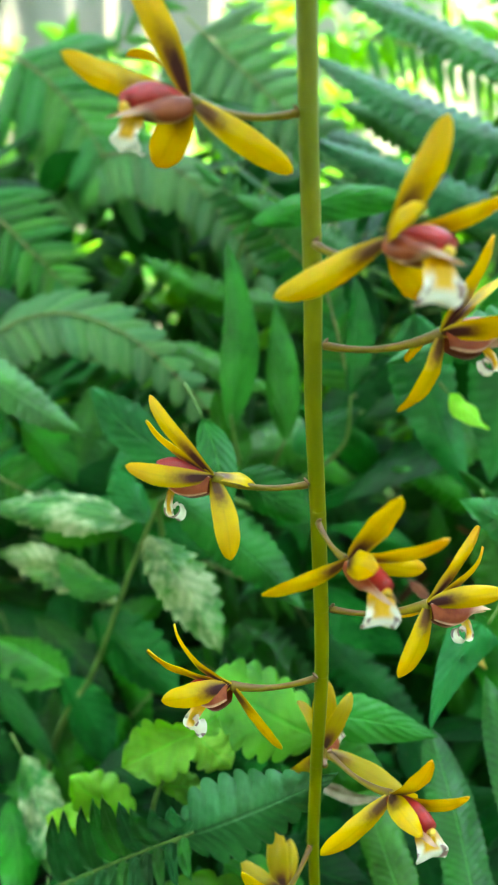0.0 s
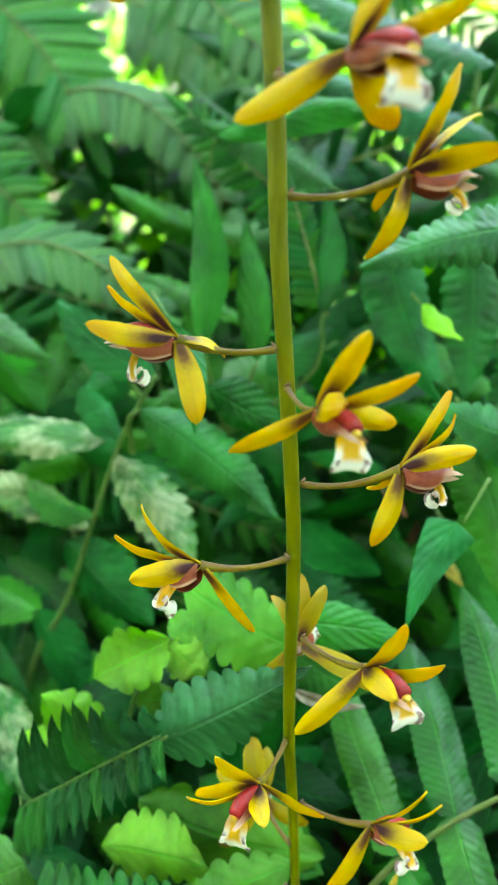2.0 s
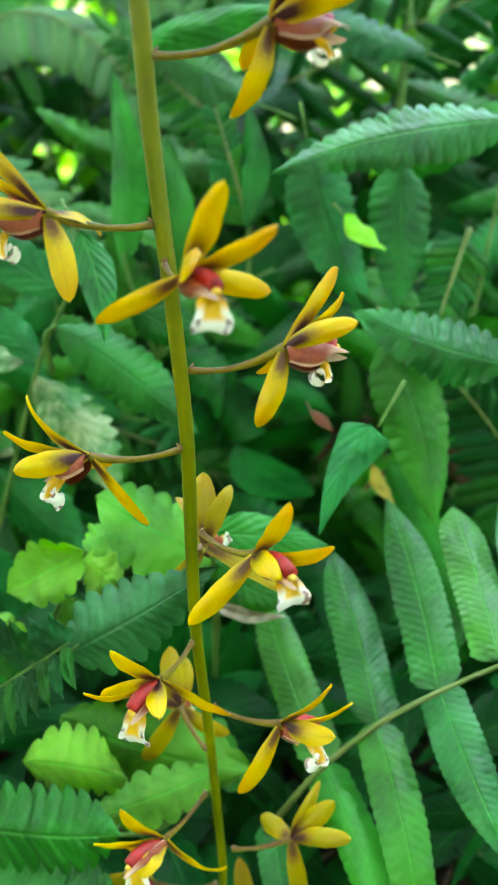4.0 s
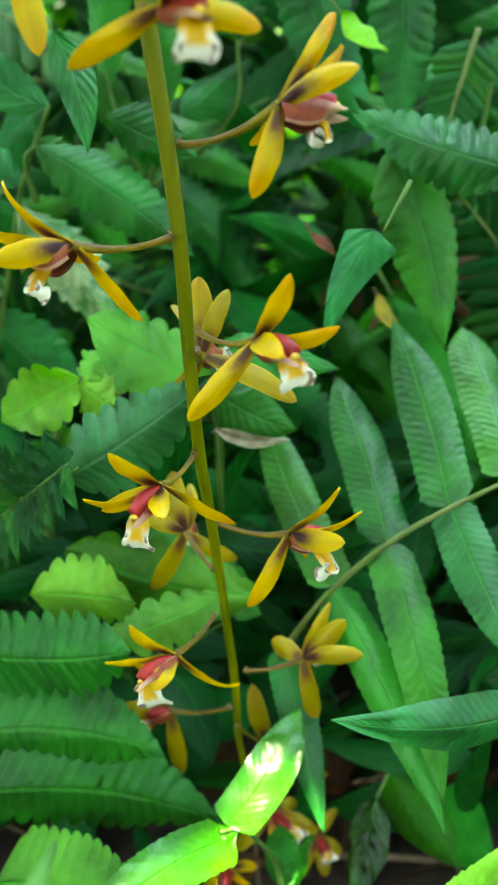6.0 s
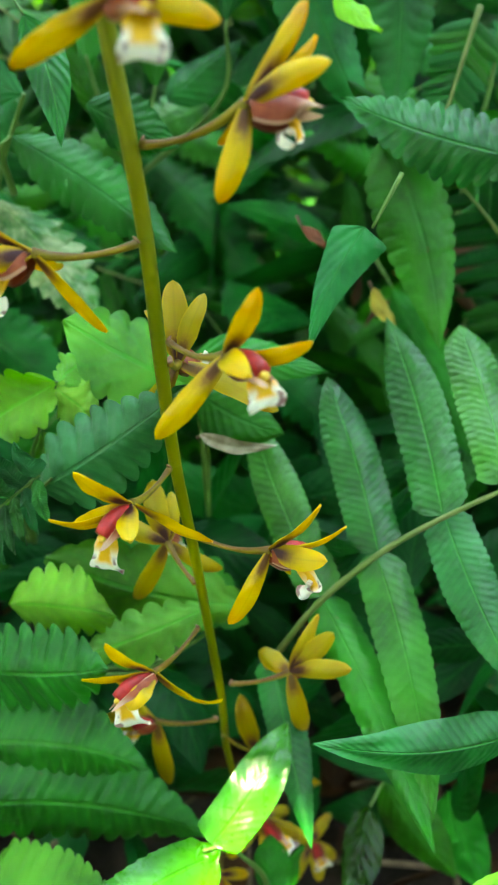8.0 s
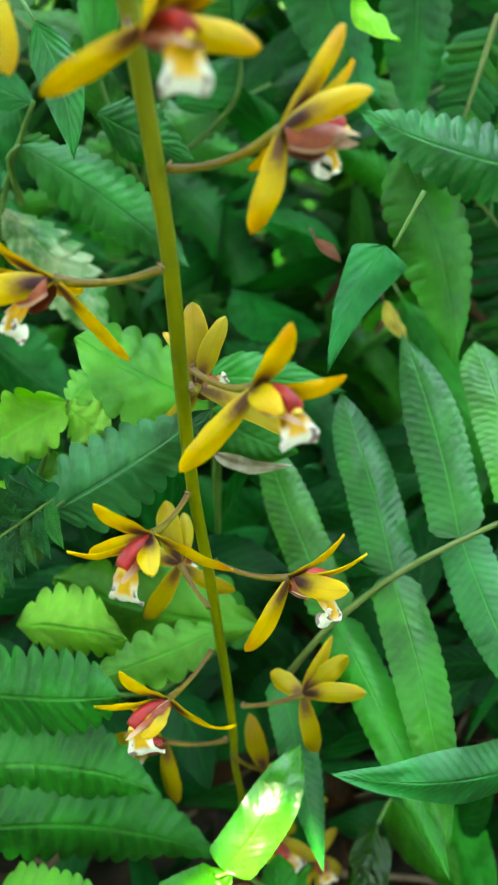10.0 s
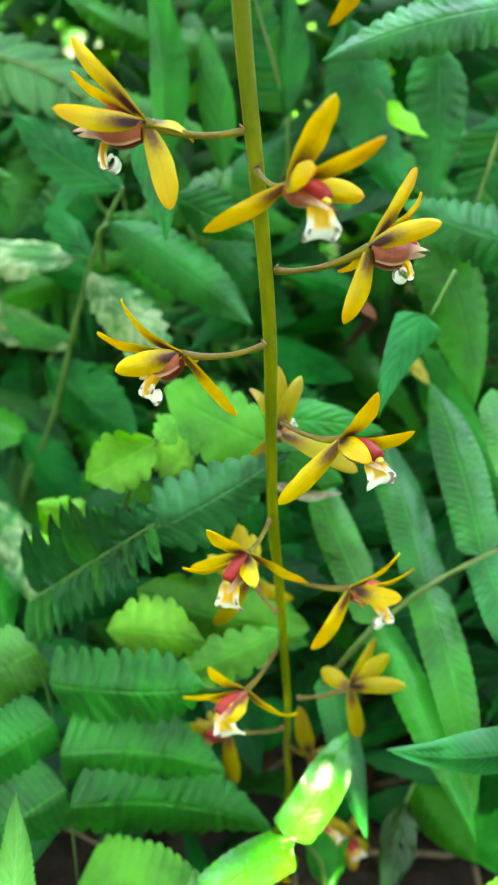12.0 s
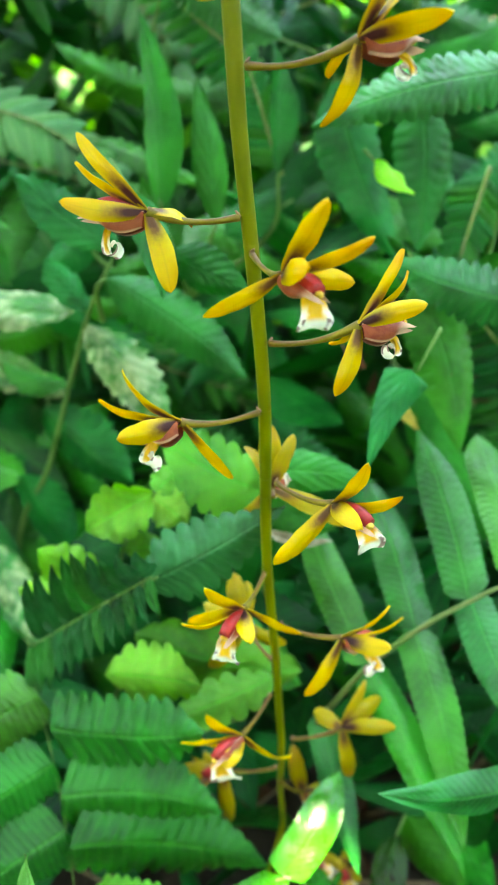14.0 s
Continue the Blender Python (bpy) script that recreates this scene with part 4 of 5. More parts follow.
leaf_plant("fern_frond", "dark green fern frond with narrow finger-like pinnae", "fern", [[(-0.0248, 0.2405, 0.2598), (0.0004, 0.2328, 0.2831), (0.0203, 0.2258, 0.3018)]], [
    dict(p0=(-0.0213, 0.2400, 0.2628), p1=(-0.0230, 0.2380, 0.2919), width=0.0076, mat=FERN_TEAL, full=0.12, sharp=1.35, roll=0, twist=5, cup=-0.25, sway=-0.0008),
    dict(p0=(-0.0155, 0.2382, 0.2682), p1=(-0.0189, 0.2362, 0.2960), width=0.0075, mat=FERN_TEAL, full=0.12, sharp=1.35, roll=0, twist=5, cup=-0.25, sway=-0.0008),
    dict(p0=(-0.0098, 0.2364, 0.2735), p1=(-0.0128, 0.2344, 0.3000), width=0.0074, mat=FERN_TEAL, full=0.12, sharp=1.35, roll=0, twist=5, cup=-0.25, sway=-0.0008),
    dict(p0=(-0.0038, 0.2344, 0.2790), p1=(-0.0086, 0.2324, 0.3053), width=0.0073, mat=FERN_TEAL, full=0.12, sharp=1.35, roll=0, twist=5, cup=-0.25, sway=-0.0008),
    dict(p0=(0.0011, 0.2327, 0.2837), p1=(-0.0053, 0.2307, 0.3081), width=0.0072, mat=FERN_TEAL, full=0.12, sharp=1.35, roll=0, twist=5, cup=-0.25, sway=-0.0008),
    dict(p0=(0.0060, 0.2310, 0.2883), p1=(0.0000, 0.2290, 0.3079), width=0.0071, mat=FERN_TEAL, full=0.12, sharp=1.35, roll=0, twist=5, cup=-0.25, sway=-0.0008),
    dict(p0=(0.0107, 0.2294, 0.2927), p1=(0.0037, 0.2274, 0.3072), width=0.0071, mat=FERN_TEAL, full=0.12, sharp=1.35, roll=0, twist=5, cup=-0.25, sway=-0.0008),
    dict(p0=(0.0153, 0.2277, 0.2971), p1=(0.0098, 0.2257, 0.3096), width=0.0070, mat=FERN_TEAL, full=0.12, sharp=1.35, roll=0, twist=5, cup=-0.25, sway=-0.0008),
    dict(p0=(0.0198, 0.2260, 0.3014), p1=(0.0159, 0.2240, 0.3125), width=0.0069, mat=FERN_TEAL, full=0.12, sharp=1.35, roll=0, twist=5, cup=-0.25, sway=-0.0008),
    *[dict(p0=(-0.0240 + 0.0036 * k, 0.2400 - 0.0012 * k, 0.2605 + 0.00335 * k), p1=(-0.0262 + 0.0041 * k, 0.2330 - 0.0011 * k, 0.2405 + 0.0042 * k), width=0.0052 - 0.00012 * k,
           mat=FERN_TEAL, full=0.15, sharp=1.4, roll=0, twist=-5, cup=-0.25, sway=0.0008) for k in range(13)],
], radius=0.0006, stem_mat=TWIG, blade="pinna")
leaf_plant("fern_leaf", "blue green lobed fern blade over the dark frond", "fern leaf", [[(0.0143, 0.2330, 0.2904), (0.0215, 0.2310, 0.2976)]], [
    dict(p0=(0.0171, 0.2320, 0.2934), p1=(0.0612, 0.2260, 0.3275), width=0.0235, mat=FERN_SLATE, roll=0, twist=0, lobes=(10, 0.26), ripple=0.0001, ripples=10, cup=-0.2, full=0.25),
])
leaf_plant("herb_plant", "lime green herb with lobed soft leaves", "herb", [[(-0.0006, 0.2680, 0.2489), (0.0056, 0.2620, 0.2841), (0.0192, 0.2560, 0.3137)], [(-0.0006, 0.2680, 0.2489), (-0.0035, 0.2640, 0.2684)], [(-0.0006, 0.2680, 0.2489), (-0.0123, 0.2660, 0.2592)]], [
    dict(p0=(0.0188, 0.2560, 0.3131), p1=(-0.0038, 0.2500, 0.3019), width=0.0194, mat=LIME, lobes=(5, 0.22), cup=0.0, fold=0.25, full=0.5, sharp=1.4, wob=0.004),
    dict(p0=(0.0183, 0.2560, 0.3121), p1=(0.0301, 0.2500, 0.3047), width=0.0152, mat=LIME_SOFT, lobes=(5, 0.24), full=0.45, sharp=1.6, wob=0.003),
    dict(p0=(0.0192, 0.2560, 0.3131), p1=(0.0282, 0.2620, 0.3192), width=0.0157, mat=LIME_SOFT, lobes=(5, 0.24), full=0.45, sharp=1.6, wob=0.003),
    dict(p0=(0.0062, 0.2620, 0.2852), p1=(0.0207, 0.2550, 0.2913), width=0.0127, mat=LIME_SOFT, lobes=(5, 0.24), full=0.45, sharp=1.6, wob=0.003),
    dict(p0=(-0.0035, 0.2640, 0.2684), p1=(-0.0247, 0.2620, 0.2852), width=0.0169, mat=LIME, lobes=(5, 0.22), full=0.45, sharp=1.5, wob=0.003),
    dict(p0=(-0.0123, 0.2660, 0.2592), p1=(-0.0337, 0.2620, 0.2677), width=0.0153, mat=LIME, lobes=(5, 0.22), full=0.45, sharp=1.5, wob=0.003),
], radius=0.0009)
leaf_plant("herb_plant", "pale green herb with rounded lobed leaves near the ground", "herb", [[(-0.0034, 0.2360, 0.2242), (0.0042, 0.2380, 0.2416), (0.0084, 0.2370, 0.2498)], [(-0.0034, 0.2360, 0.2242), (0.0388, 0.2360, 0.2233), (0.0599, 0.2340, 0.2506)], [(-0.0034, 0.2360, 0.2242), (0.0368, 0.2500, 0.2124), (0.0704, 0.2500, 0.2377)]], [
    dict(p0=(-0.0000, 0.2380, 0.2481), p1=(0.0344, 0.2260, 0.2543), width=0.0214, mat=LIME_SOFT, lobes=(7, 0.32), full=0.4, sharp=2.2, cup=-0.2),
    dict(p0=(0.0599, 0.2340, 0.2510), p1=(0.0242, 0.2240, 0.2411), width=0.0158, mat=LIME_SOFT, lobes=(6, 0.36), full=0.45, sharp=2, cup=-0.2),
    dict(p0=(0.0704, 0.2500, 0.2377), p1=(0.0101, 0.2460, 0.2596), width=0.0257, mat=LIME_DEEP, wob=0.004, lobes=(8, 0.24), full=0.5, sharp=1.8),
    dict(p0=(0.0708, 0.2500, 0.2304), p1=(0.0284, 0.2560, 0.2614), width=0.0224, mat=LIME_DEEP, wob=0.004, lobes=(7, 0.24), full=0.5, sharp=1.8),
], radius=0.0009)
leaf_plant("herb_plant", "broad mid green leaves behind the stalk", "herb", [[(0.0571, 0.2750, 0.2548), (0.0583, 0.2720, 0.2852), (0.0568, 0.2700, 0.3060)], [(0.0571, 0.2750, 0.2548), (0.0567, 0.2680, 0.3135)]], [
    dict(p0=(0.0574, 0.2700, 0.3039), p1=(0.0218, 0.2620, 0.3296), width=0.0295, mat=LIME_DEEP, lobes=(7, 0.2), full=0.5, sharp=1.8, cup=-0.2),
    dict(p0=(0.0558, 0.2680, 0.3144), p1=(0.0954, 0.2660, 0.3111), width=0.0151, mat=BROAD, teeth=(8, 0.17), full=0.3, bow=0.002),
    dict(p0=(0.0569, 0.2700, 0.3028), p1=(0.0825, 0.2680, 0.2897), width=0.0203, mat=BROAD_DARK, full=0.4),
], radius=0.001)
leaf_plant("shrub", "shrub twig with grey-mottled serrated leaves", "shrub", [[(-0.0650, 0.3400, 0.1989), (-0.0510, 0.3350, 0.2481), (-0.0351, 0.3300, 0.2791), (-0.0185, 0.3220, 0.3272), (-0.0069, 0.3160, 0.3583), (0.0056, 0.3120, 0.3816)]], [
    dict(p0=(-0.0143, 0.3190, 0.3540), p1=(-0.0782, 0.3350, 0.3485), width=0.0174, mat=MOTTLED, wob=0.0035, teeth=(9, 0.50), full=0.45, sharp=1.3, bow=0.003),
    dict(p0=(-0.0092, 0.3170, 0.3553), p1=(-0.0241, 0.3220, 0.3732), width=0.0133, mat=BROAD_TEAL, teeth=(5, 0.42), full=0.5, sharp=1.6),
    dict(p0=(-0.0236, 0.3240, 0.3162), p1=(-0.0782, 0.3400, 0.3260), width=0.0164, mat=MOTTLED, wob=0.0035, teeth=(9, 0.50), full=0.5, sharp=1.4, sway=0.003),
    dict(p0=(-0.0210, 0.3230, 0.3215), p1=(-0.0477, 0.3300, 0.3280), width=0.0134, mat=BROAD_TEAL, teeth=(6, 0.42), full=0.5, sharp=1.6),
    dict(p0=(-0.0107, 0.3180, 0.3490), p1=(0.0207, 0.3060, 0.3084), width=0.0206, mat=MOTTLED, wob=0.0035, teeth=(10, 0.46), full=0.45, sharp=1.3, cup=-0.3, sway=-0.003),
    dict(p0=(-0.0332, 0.3280, 0.3086), p1=(0.0032, 0.3180, 0.2778), width=0.0245, mat=BROAD_TEAL, teeth=(9, 0.31), full=0.45, sharp=1.3, cup=-0.3),
    dict(p0=(-0.0476, 0.3330, 0.2716), p1=(-0.0972, 0.3600, 0.2737), width=0.0229, mat=BROAD_PALE, teeth=(8, 0.34), full=0.5, sharp=1.4),
    dict(p0=(-0.0490, 0.3330, 0.2729), p1=(-0.0282, 0.3250, 0.2344), width=0.0212, mat=BROAD_DARK, teeth=(8, 0.26), full=0.45, sharp=1.3),
    dict(p0=(0.0052, 0.3120, 0.3812), p1=(-0.0328, 0.3270, 0.4030), width=0.0166, mat=BROAD_TEAL, teeth=(8, 0.31), full=0.5, sharp=1.4),
    dict(p0=(-0.0008, 0.3140, 0.3707), p1=(0.0098, 0.3160, 0.3618), width=0.0114, mat=BROAD_TEAL, teeth=(5, 0.42), full=0.5, sharp=1.6),
], radius=0.0014)
leaf_plant("shrub", "shrub with long dark blue-green leaves", "shrub", [[(-0.0034, 0.3150, 0.3514), (-0.0042, 0.3120, 0.3650), (0.0004, 0.3100, 0.3699)]], [
    dict(p0=(0.0004, 0.3100, 0.3699), p1=(0.0507, 0.2900, 0.3393), width=0.0200, mat=FERN_TEAL, lobes=(15, 0.14), full=0.4, sharp=1.2, cup=-0.25, sway=-0.002),
    dict(p0=(0.0232, 0.3150, 0.3778), p1=(0.0521, 0.3000, 0.3675), width=0.0173, mat=BROAD_DARK, teeth=(8, 0.24), full=0.4),
], radius=0.0012)
leaf_plant("lance_leaf_plant", "upright lance-shaped blue-green leaves", "herb", [[(0.0271, 0.3600, 0.3451), (0.0199, 0.3520, 0.3726), (0.0169, 0.3500, 0.3884)], [(0.0271, 0.3600, 0.3451), (0.0387, 0.3550, 0.3776)], [(0.0271, 0.3600, 0.3451), (0.0605, 0.3600, 0.3725), (0.0635, 0.3580, 0.3971)], [(0.0271, 0.3600, 0.3451), (-0.0089, 0.3600, 0.3603), (-0.0125, 0.3600, 0.3774)]], [
    dict(p0=(0.0170, 0.3500, 0.3826), p1=(0.0104, 0.3750, 0.4529), width=0.0156, mat=BROAD_TEAL, teeth=(9, 0.12), full=0.42, bow=0.004, cup=-0.35),
    dict(p0=(0.0387, 0.3550, 0.3776), p1=(0.0312, 0.3750, 0.4304), width=0.0140, mat=BROAD_TEAL, teeth=(9, 0.12), full=0.42, bow=0.003, cup=-0.3),
    dict(p0=(0.0635, 0.3580, 0.3971), p1=(0.0615, 0.3780, 0.4427), width=0.0147, mat=BROAD_DARK, full=0.42, bow=0.003, cup=-0.3),
    dict(p0=(0.0224, 0.3520, 0.3655), p1=(0.0092, 0.3600, 0.3955), width=0.0159, mat=BROAD_DARK, full=0.42),
    dict(p0=(-0.0125, 0.3600, 0.3761), p1=(-0.0366, 0.3650, 0.3512), width=0.0213, mat=BROAD_DARK, full=0.42),
    dict(p0=(0.0423, 0.3560, 0.3727), p1=(0.0683, 0.3650, 0.3907), width=0.0182, mat=BROAD_DARK, full=0.42),
], radius=0.0012)
fern_frond("drooping dark fern frond", (-0.1302, 0.4000, 0.3480), (-0.0633, 0.3850, 0.3273), 13, 0.0254, 0.0074, kind='finger', mat=FERN_DARK, taper=0.6, angle=68, seed=13)
fern_frond("arching grey-green fern frond", (-0.1260, 0.5200, 0.4440), (0.0190, 0.4600, 0.4270), 17, 0.0370, 0.0125, kind='finger', mat=FERN_SUNFLECK, via=(-0.0450, 0.5000, 0.5300), taper=0.60, angle=70, seed=14, droop=24, toward=(0.0, -0.66, 0.75))
fern_frond("broad fern frond with toothed pinnae", (-0.1320, 0.5300, 0.5340), (-0.0640, 0.4980, 0.4700), 11, 0.0560, 0.0125, kind='crenate', mat=FERN_BLUE, taper=0.55, angle=66, seed=15, roll=-8, via=(-0.0900, 0.5200, 0.5150))
fern_frond("dark fern frond with toothed pinnae high behind", (-0.0640, 0.6000, 0.5400), (0.0120, 0.5500, 0.4830), 13, 0.0420, 0.0108, kind='crenate', mat=FERN_SUNFLECK, taper=0.55, angle=66, seed=18, via=(-0.0200, 0.5800, 0.5300))
fern_frond("broad fern frond with toothed pinnae", (-0.1298, 0.4600, 0.4646), (-0.0738, 0.4400, 0.4199), 9, 0.0362, 0.0105, kind='toothed', mat=FERN_BLUE, taper=0.55, angle=65, seed=16)
fern_frond("fern frond with toothed pinnae against the light", (-0.0296, 0.5200, 0.5516), (0.0426, 0.4700, 0.4922), 9, 0.0370, 0.0150, kind='toothed', mat=FERN_SUNFLECK, taper=0.5, angle=72, seed=17, roll=10)
fern_frond("fern frond with toothed pinnae", (0.0575, 0.4200, 0.4270), (-0.0001, 0.4400, 0.4705), 13, 0.0207, 0.0067, kind='toothed', mat=FERN_DARK, taper=0.5, angle=70, seed=21, roll=-10)
fern_frond("arching fern frond with sun-flecked pinnae", (-0.1190, 0.4200, 0.3850), (0.0070, 0.3750, 0.3790), 14, 0.0330, 0.0112, kind='finger', mat=FERN_SUNFLECK, via=(-0.0590, 0.4000, 0.4480), taper=0.72, angle=64, seed=33, droop=16, toward=(0.0, -0.62, 0.78), jitter=4)
leaf_plant("fern_leaf", "blue-green fern pinna with toothed edge in the shade", "fern leaf", [[(-0.1110, 0.3750, 0.4063), (-0.1001, 0.3720, 0.4032)]], [
    dict(p0=(-0.1013, 0.3720, 0.4036), p1=(-0.0425, 0.3550, 0.3741), width=0.0178, mat=FERN_BLUE, lobes=(13, 0.16), ripples=13, ripple=0.0005, full=0.3, sharp=1.3, cup=-0.2),
])
leaf_plant("fern_leaf", "blue-green leaf hanging in the shade", "fern leaf", [[(-0.1013, 0.3750, 0.3718), (-0.0926, 0.3720, 0.3707)]], [
    dict(p0=(-0.0750, 0.3720, 0.3732), p1=(-0.0487, 0.3600, 0.3498), width=0.0203, mat=BROAD_DARK, full=0.4, sharp=1.4),
])
leaf_plant("fern_leaf", "dark fern blade with toothed edge against the light", "fern leaf", [[(0.1446, 0.4160, 0.4866), (0.1309, 0.4200, 0.4919)]], [
    dict(p0=(0.1309, 0.4200, 0.4919), p1=(0.0361, 0.4700, 0.5314), width=0.0211, mat=FERN_TEAL, lobes=(19, 0.3), ripples=19, ripple=0.0005, full=0.3, sharp=1.3, cup=-0.2),
])
leaf_plant("fern_leaf", "dark fern blade with toothed edge against the light", "fern leaf", [[(0.1478, 0.4360, 0.5146), (0.1336, 0.4400, 0.5203)]], [
    dict(p0=(0.1336, 0.4400, 0.5203), p1=(0.0376, 0.5000, 0.5654), width=0.0208, mat=FERN_TEAL, lobes=(19, 0.3), ripples=19, ripple=0.0005, full=0.3, sharp=1.3, cup=-0.2),
])
leaf_plant("fern_leaf", "dark fern blade with toothed edge against the light", "fern leaf", [[(0.1467, 0.4060, 0.4570), (0.1330, 0.4100, 0.4621)]], [
    dict(p0=(0.1330, 0.4100, 0.4621), p1=(0.0325, 0.4400, 0.4956), width=0.0192, mat=FERN_TEAL, lobes=(19, 0.3), ripples=19, ripple=0.0005, full=0.3, sharp=1.3, cup=-0.2),
])
leaf_plant("fern_leaf", "dark fern blade with toothed edge against the light", "fern leaf", [[(0.0809, 0.4060, 0.4362), (0.0661, 0.4100, 0.4413)]], [
    dict(p0=(0.0661, 0.4100, 0.4413), p1=(0.0038, 0.4300, 0.4673), width=0.0175, mat=FERN_TEAL, lobes=(19, 0.3), ripples=19, ripple=0.0005, full=0.3, sharp=1.3, cup=-0.2),
])
leaf_plant("fern_leaf", "pale green fern blade with toothed edge", "fern leaf", [[(0.1599, 0.3320, 0.4388), (0.1493, 0.3300, 0.4371)]], [
    dict(p0=(0.1502, 0.3300, 0.4373), p1=(0.0719, 0.3180, 0.4198), width=0.0211, mat=FERN, lobes=(17, 0.22), ripple=0.0004, ripples=17, full=0.3, sharp=1.2, sway=0.004, cup=-0.2),
], stem_mat=RACHIS)
leaf_plant("fern_leaf", "light green fern blade with toothed edge", "fern leaf", [[(0.1652, 0.3060, 0.3583), (0.1541, 0.3050, 0.3611)]], [
    dict(p0=(0.1550, 0.3050, 0.3612), p1=(0.0983, 0.3000, 0.3799), width=0.0210, mat=FERN, lobes=(13, 0.22), ripple=0.0004, ripples=13, full=0.35, sharp=1.2, sway=-0.002, cup=-0.2),
], stem_mat=RACHIS)
leaf_plant("fern_leaf", "dark hanging fern blade with toothed edge", "fern leaf", [[(0.1093, 0.3160, 0.3776), (0.1128, 0.3120, 0.3664)]], [
    dict(p0=(0.1128, 0.3120, 0.3668), p1=(0.1313, 0.2920, 0.3064), width=0.0242, mat=FERN_DARK, lobes=(14, 0.1), ripple=0.0002, ripples=14, full=0.3, sharp=1.2),
])
leaf_plant("fern_leaf", "dark hanging fern blade with toothed edge", "fern leaf", [[(0.0817, 0.3640, 0.4419), (0.0844, 0.3600, 0.4296)]], [
    dict(p0=(0.0844, 0.3600, 0.4300), p1=(0.1112, 0.3450, 0.3654), width=0.0248, mat=FERN_DARK, lobes=(15, 0.1), ripple=0.0002, ripples=15, full=0.3, sharp=1.2),
])
leaf_plant("fern_leaf", "dark hanging fern blade with toothed edge", "fern leaf", [[(0.1209, 0.3740, 0.4326), (0.1204, 0.3700, 0.4219)]], [
    dict(p0=(0.1204, 0.3700, 0.4223), p1=(0.1195, 0.3500, 0.3667), width=0.0241, mat=FERN_DARK, lobes=(13, 0.1), ripple=0.0002, ripples=13, full=0.3, sharp=1.2),
])
fern_frond("dark green fern frond among the leaves", (0.1473, 0.3600, 0.3990), (0.1318, 0.3400, 0.3545), 13, 0.0143, 0.0052, kind='finger', mat=FERN_DARK, taper=0.55, angle=70, seed=27)
fern_frond("dark fern frond behind the stalk", (0.0649, 0.3600, 0.3954), (0.0494, 0.3750, 0.4404), 13, 0.0132, 0.0053, kind='finger', mat=FERN_DARK, taper=0.55, angle=70, seed=28)
leaf_plant("strap_leaf_plant", "teal strap leaf lying level behind the stalk", "herb", [[(0.0151, 0.3750, 0.4453), (0.0195, 0.3700, 0.4600)]], [
    dict(p0=(0.0195, 0.3700, 0.4600), p1=(0.0836, 0.3750, 0.4714), width=0.0143, mat=BROAD_DARK, full=0.5, sharp=1.6, cup=-0.2),
])
leaf_plant("wedge_leaf", "pointed blue-green leaf hanging tip down", "herb", [[(0.1140, 0.2760, 0.3640), (0.1062, 0.2690, 0.3517)]], [
    dict(p0=(0.1040, 0.2690, 0.3520), p1=(0.0888, 0.2490, 0.3250), width=0.0155, mat=BROAD_TEAL, teeth=(12, 0.05), full=0.06, sharp=0.66, roll=8, twist=0, cup=-0.2),
])
leaf_plant("lance_leaf", "smooth green pointed leaf hanging tip down", "leaf", [[(0.0050, 0.3100, 0.4110), (0.0130, 0.2980, 0.4030)]], [
    dict(p0=(0.0130, 0.2980, 0.4030), p1=(0.0230, 0.2800, 0.3720), width=0.0120, mat=BROAD, full=0.35, sharp=1.1, roll=0, twist=0, cup=-0.2),
])
leaf_plant("bright_leaf", "small bright lime leaf catching the light", "leaf", [[(0.0940, 0.3400, 0.4090), (0.0980, 0.3380, 0.4050)]], [
    dict(p0=(0.0980, 0.3380, 0.4050), p1=(0.1130, 0.3340, 0.3940), width=0.0090, mat=LIME, full=0.42, sharp=1.0),
])
leaf_plant("sapling", "pale sunlit sapling between the fronds", "sapling", [[(0.1291, 0.4500, 0.4334), (0.1318, 0.4600, 0.4661), (0.1335, 0.4700, 0.5008)]], [
    dict(p0=(0.1296, 0.4500, 0.4411), p1=(0.1163, 0.4400, 0.4105), width=0.0069, mat=LIME),
    dict(p0=(0.1318, 0.4600, 0.4661), p1=(0.1331, 0.4600, 0.4784), width=0.0079, mat=LIME),
], radius=0.0022)
leaf_plant("seedling", "thin green seedling rising among the fronds", "seedling", [[(0.1353, 0.3300, 0.3003), (0.1463, 0.3500, 0.3450), (0.1532, 0.3600, 0.3740), (0.1595, 0.3700, 0.4150)]], [
    dict(p0=(0.1463, 0.3500, 0.3450), p1=(0.1599, 0.3400, 0.3696), width=0.0188, mat=BROAD_PALE, full=0.5, sharp=1.6),
    dict(p0=(0.1458, 0.3500, 0.3429), p1=(0.1360, 0.3500, 0.3599), width=0.0150, mat=FILL_SUNLIT, full=0.5, sharp=1.6),
    dict(p0=(0.1448, 0.3500, 0.3344), p1=(0.1618, 0.3450, 0.3367), width=0.0152, mat=BROAD_PALE, full=0.5, sharp=1.6),
], radius=0.0013)
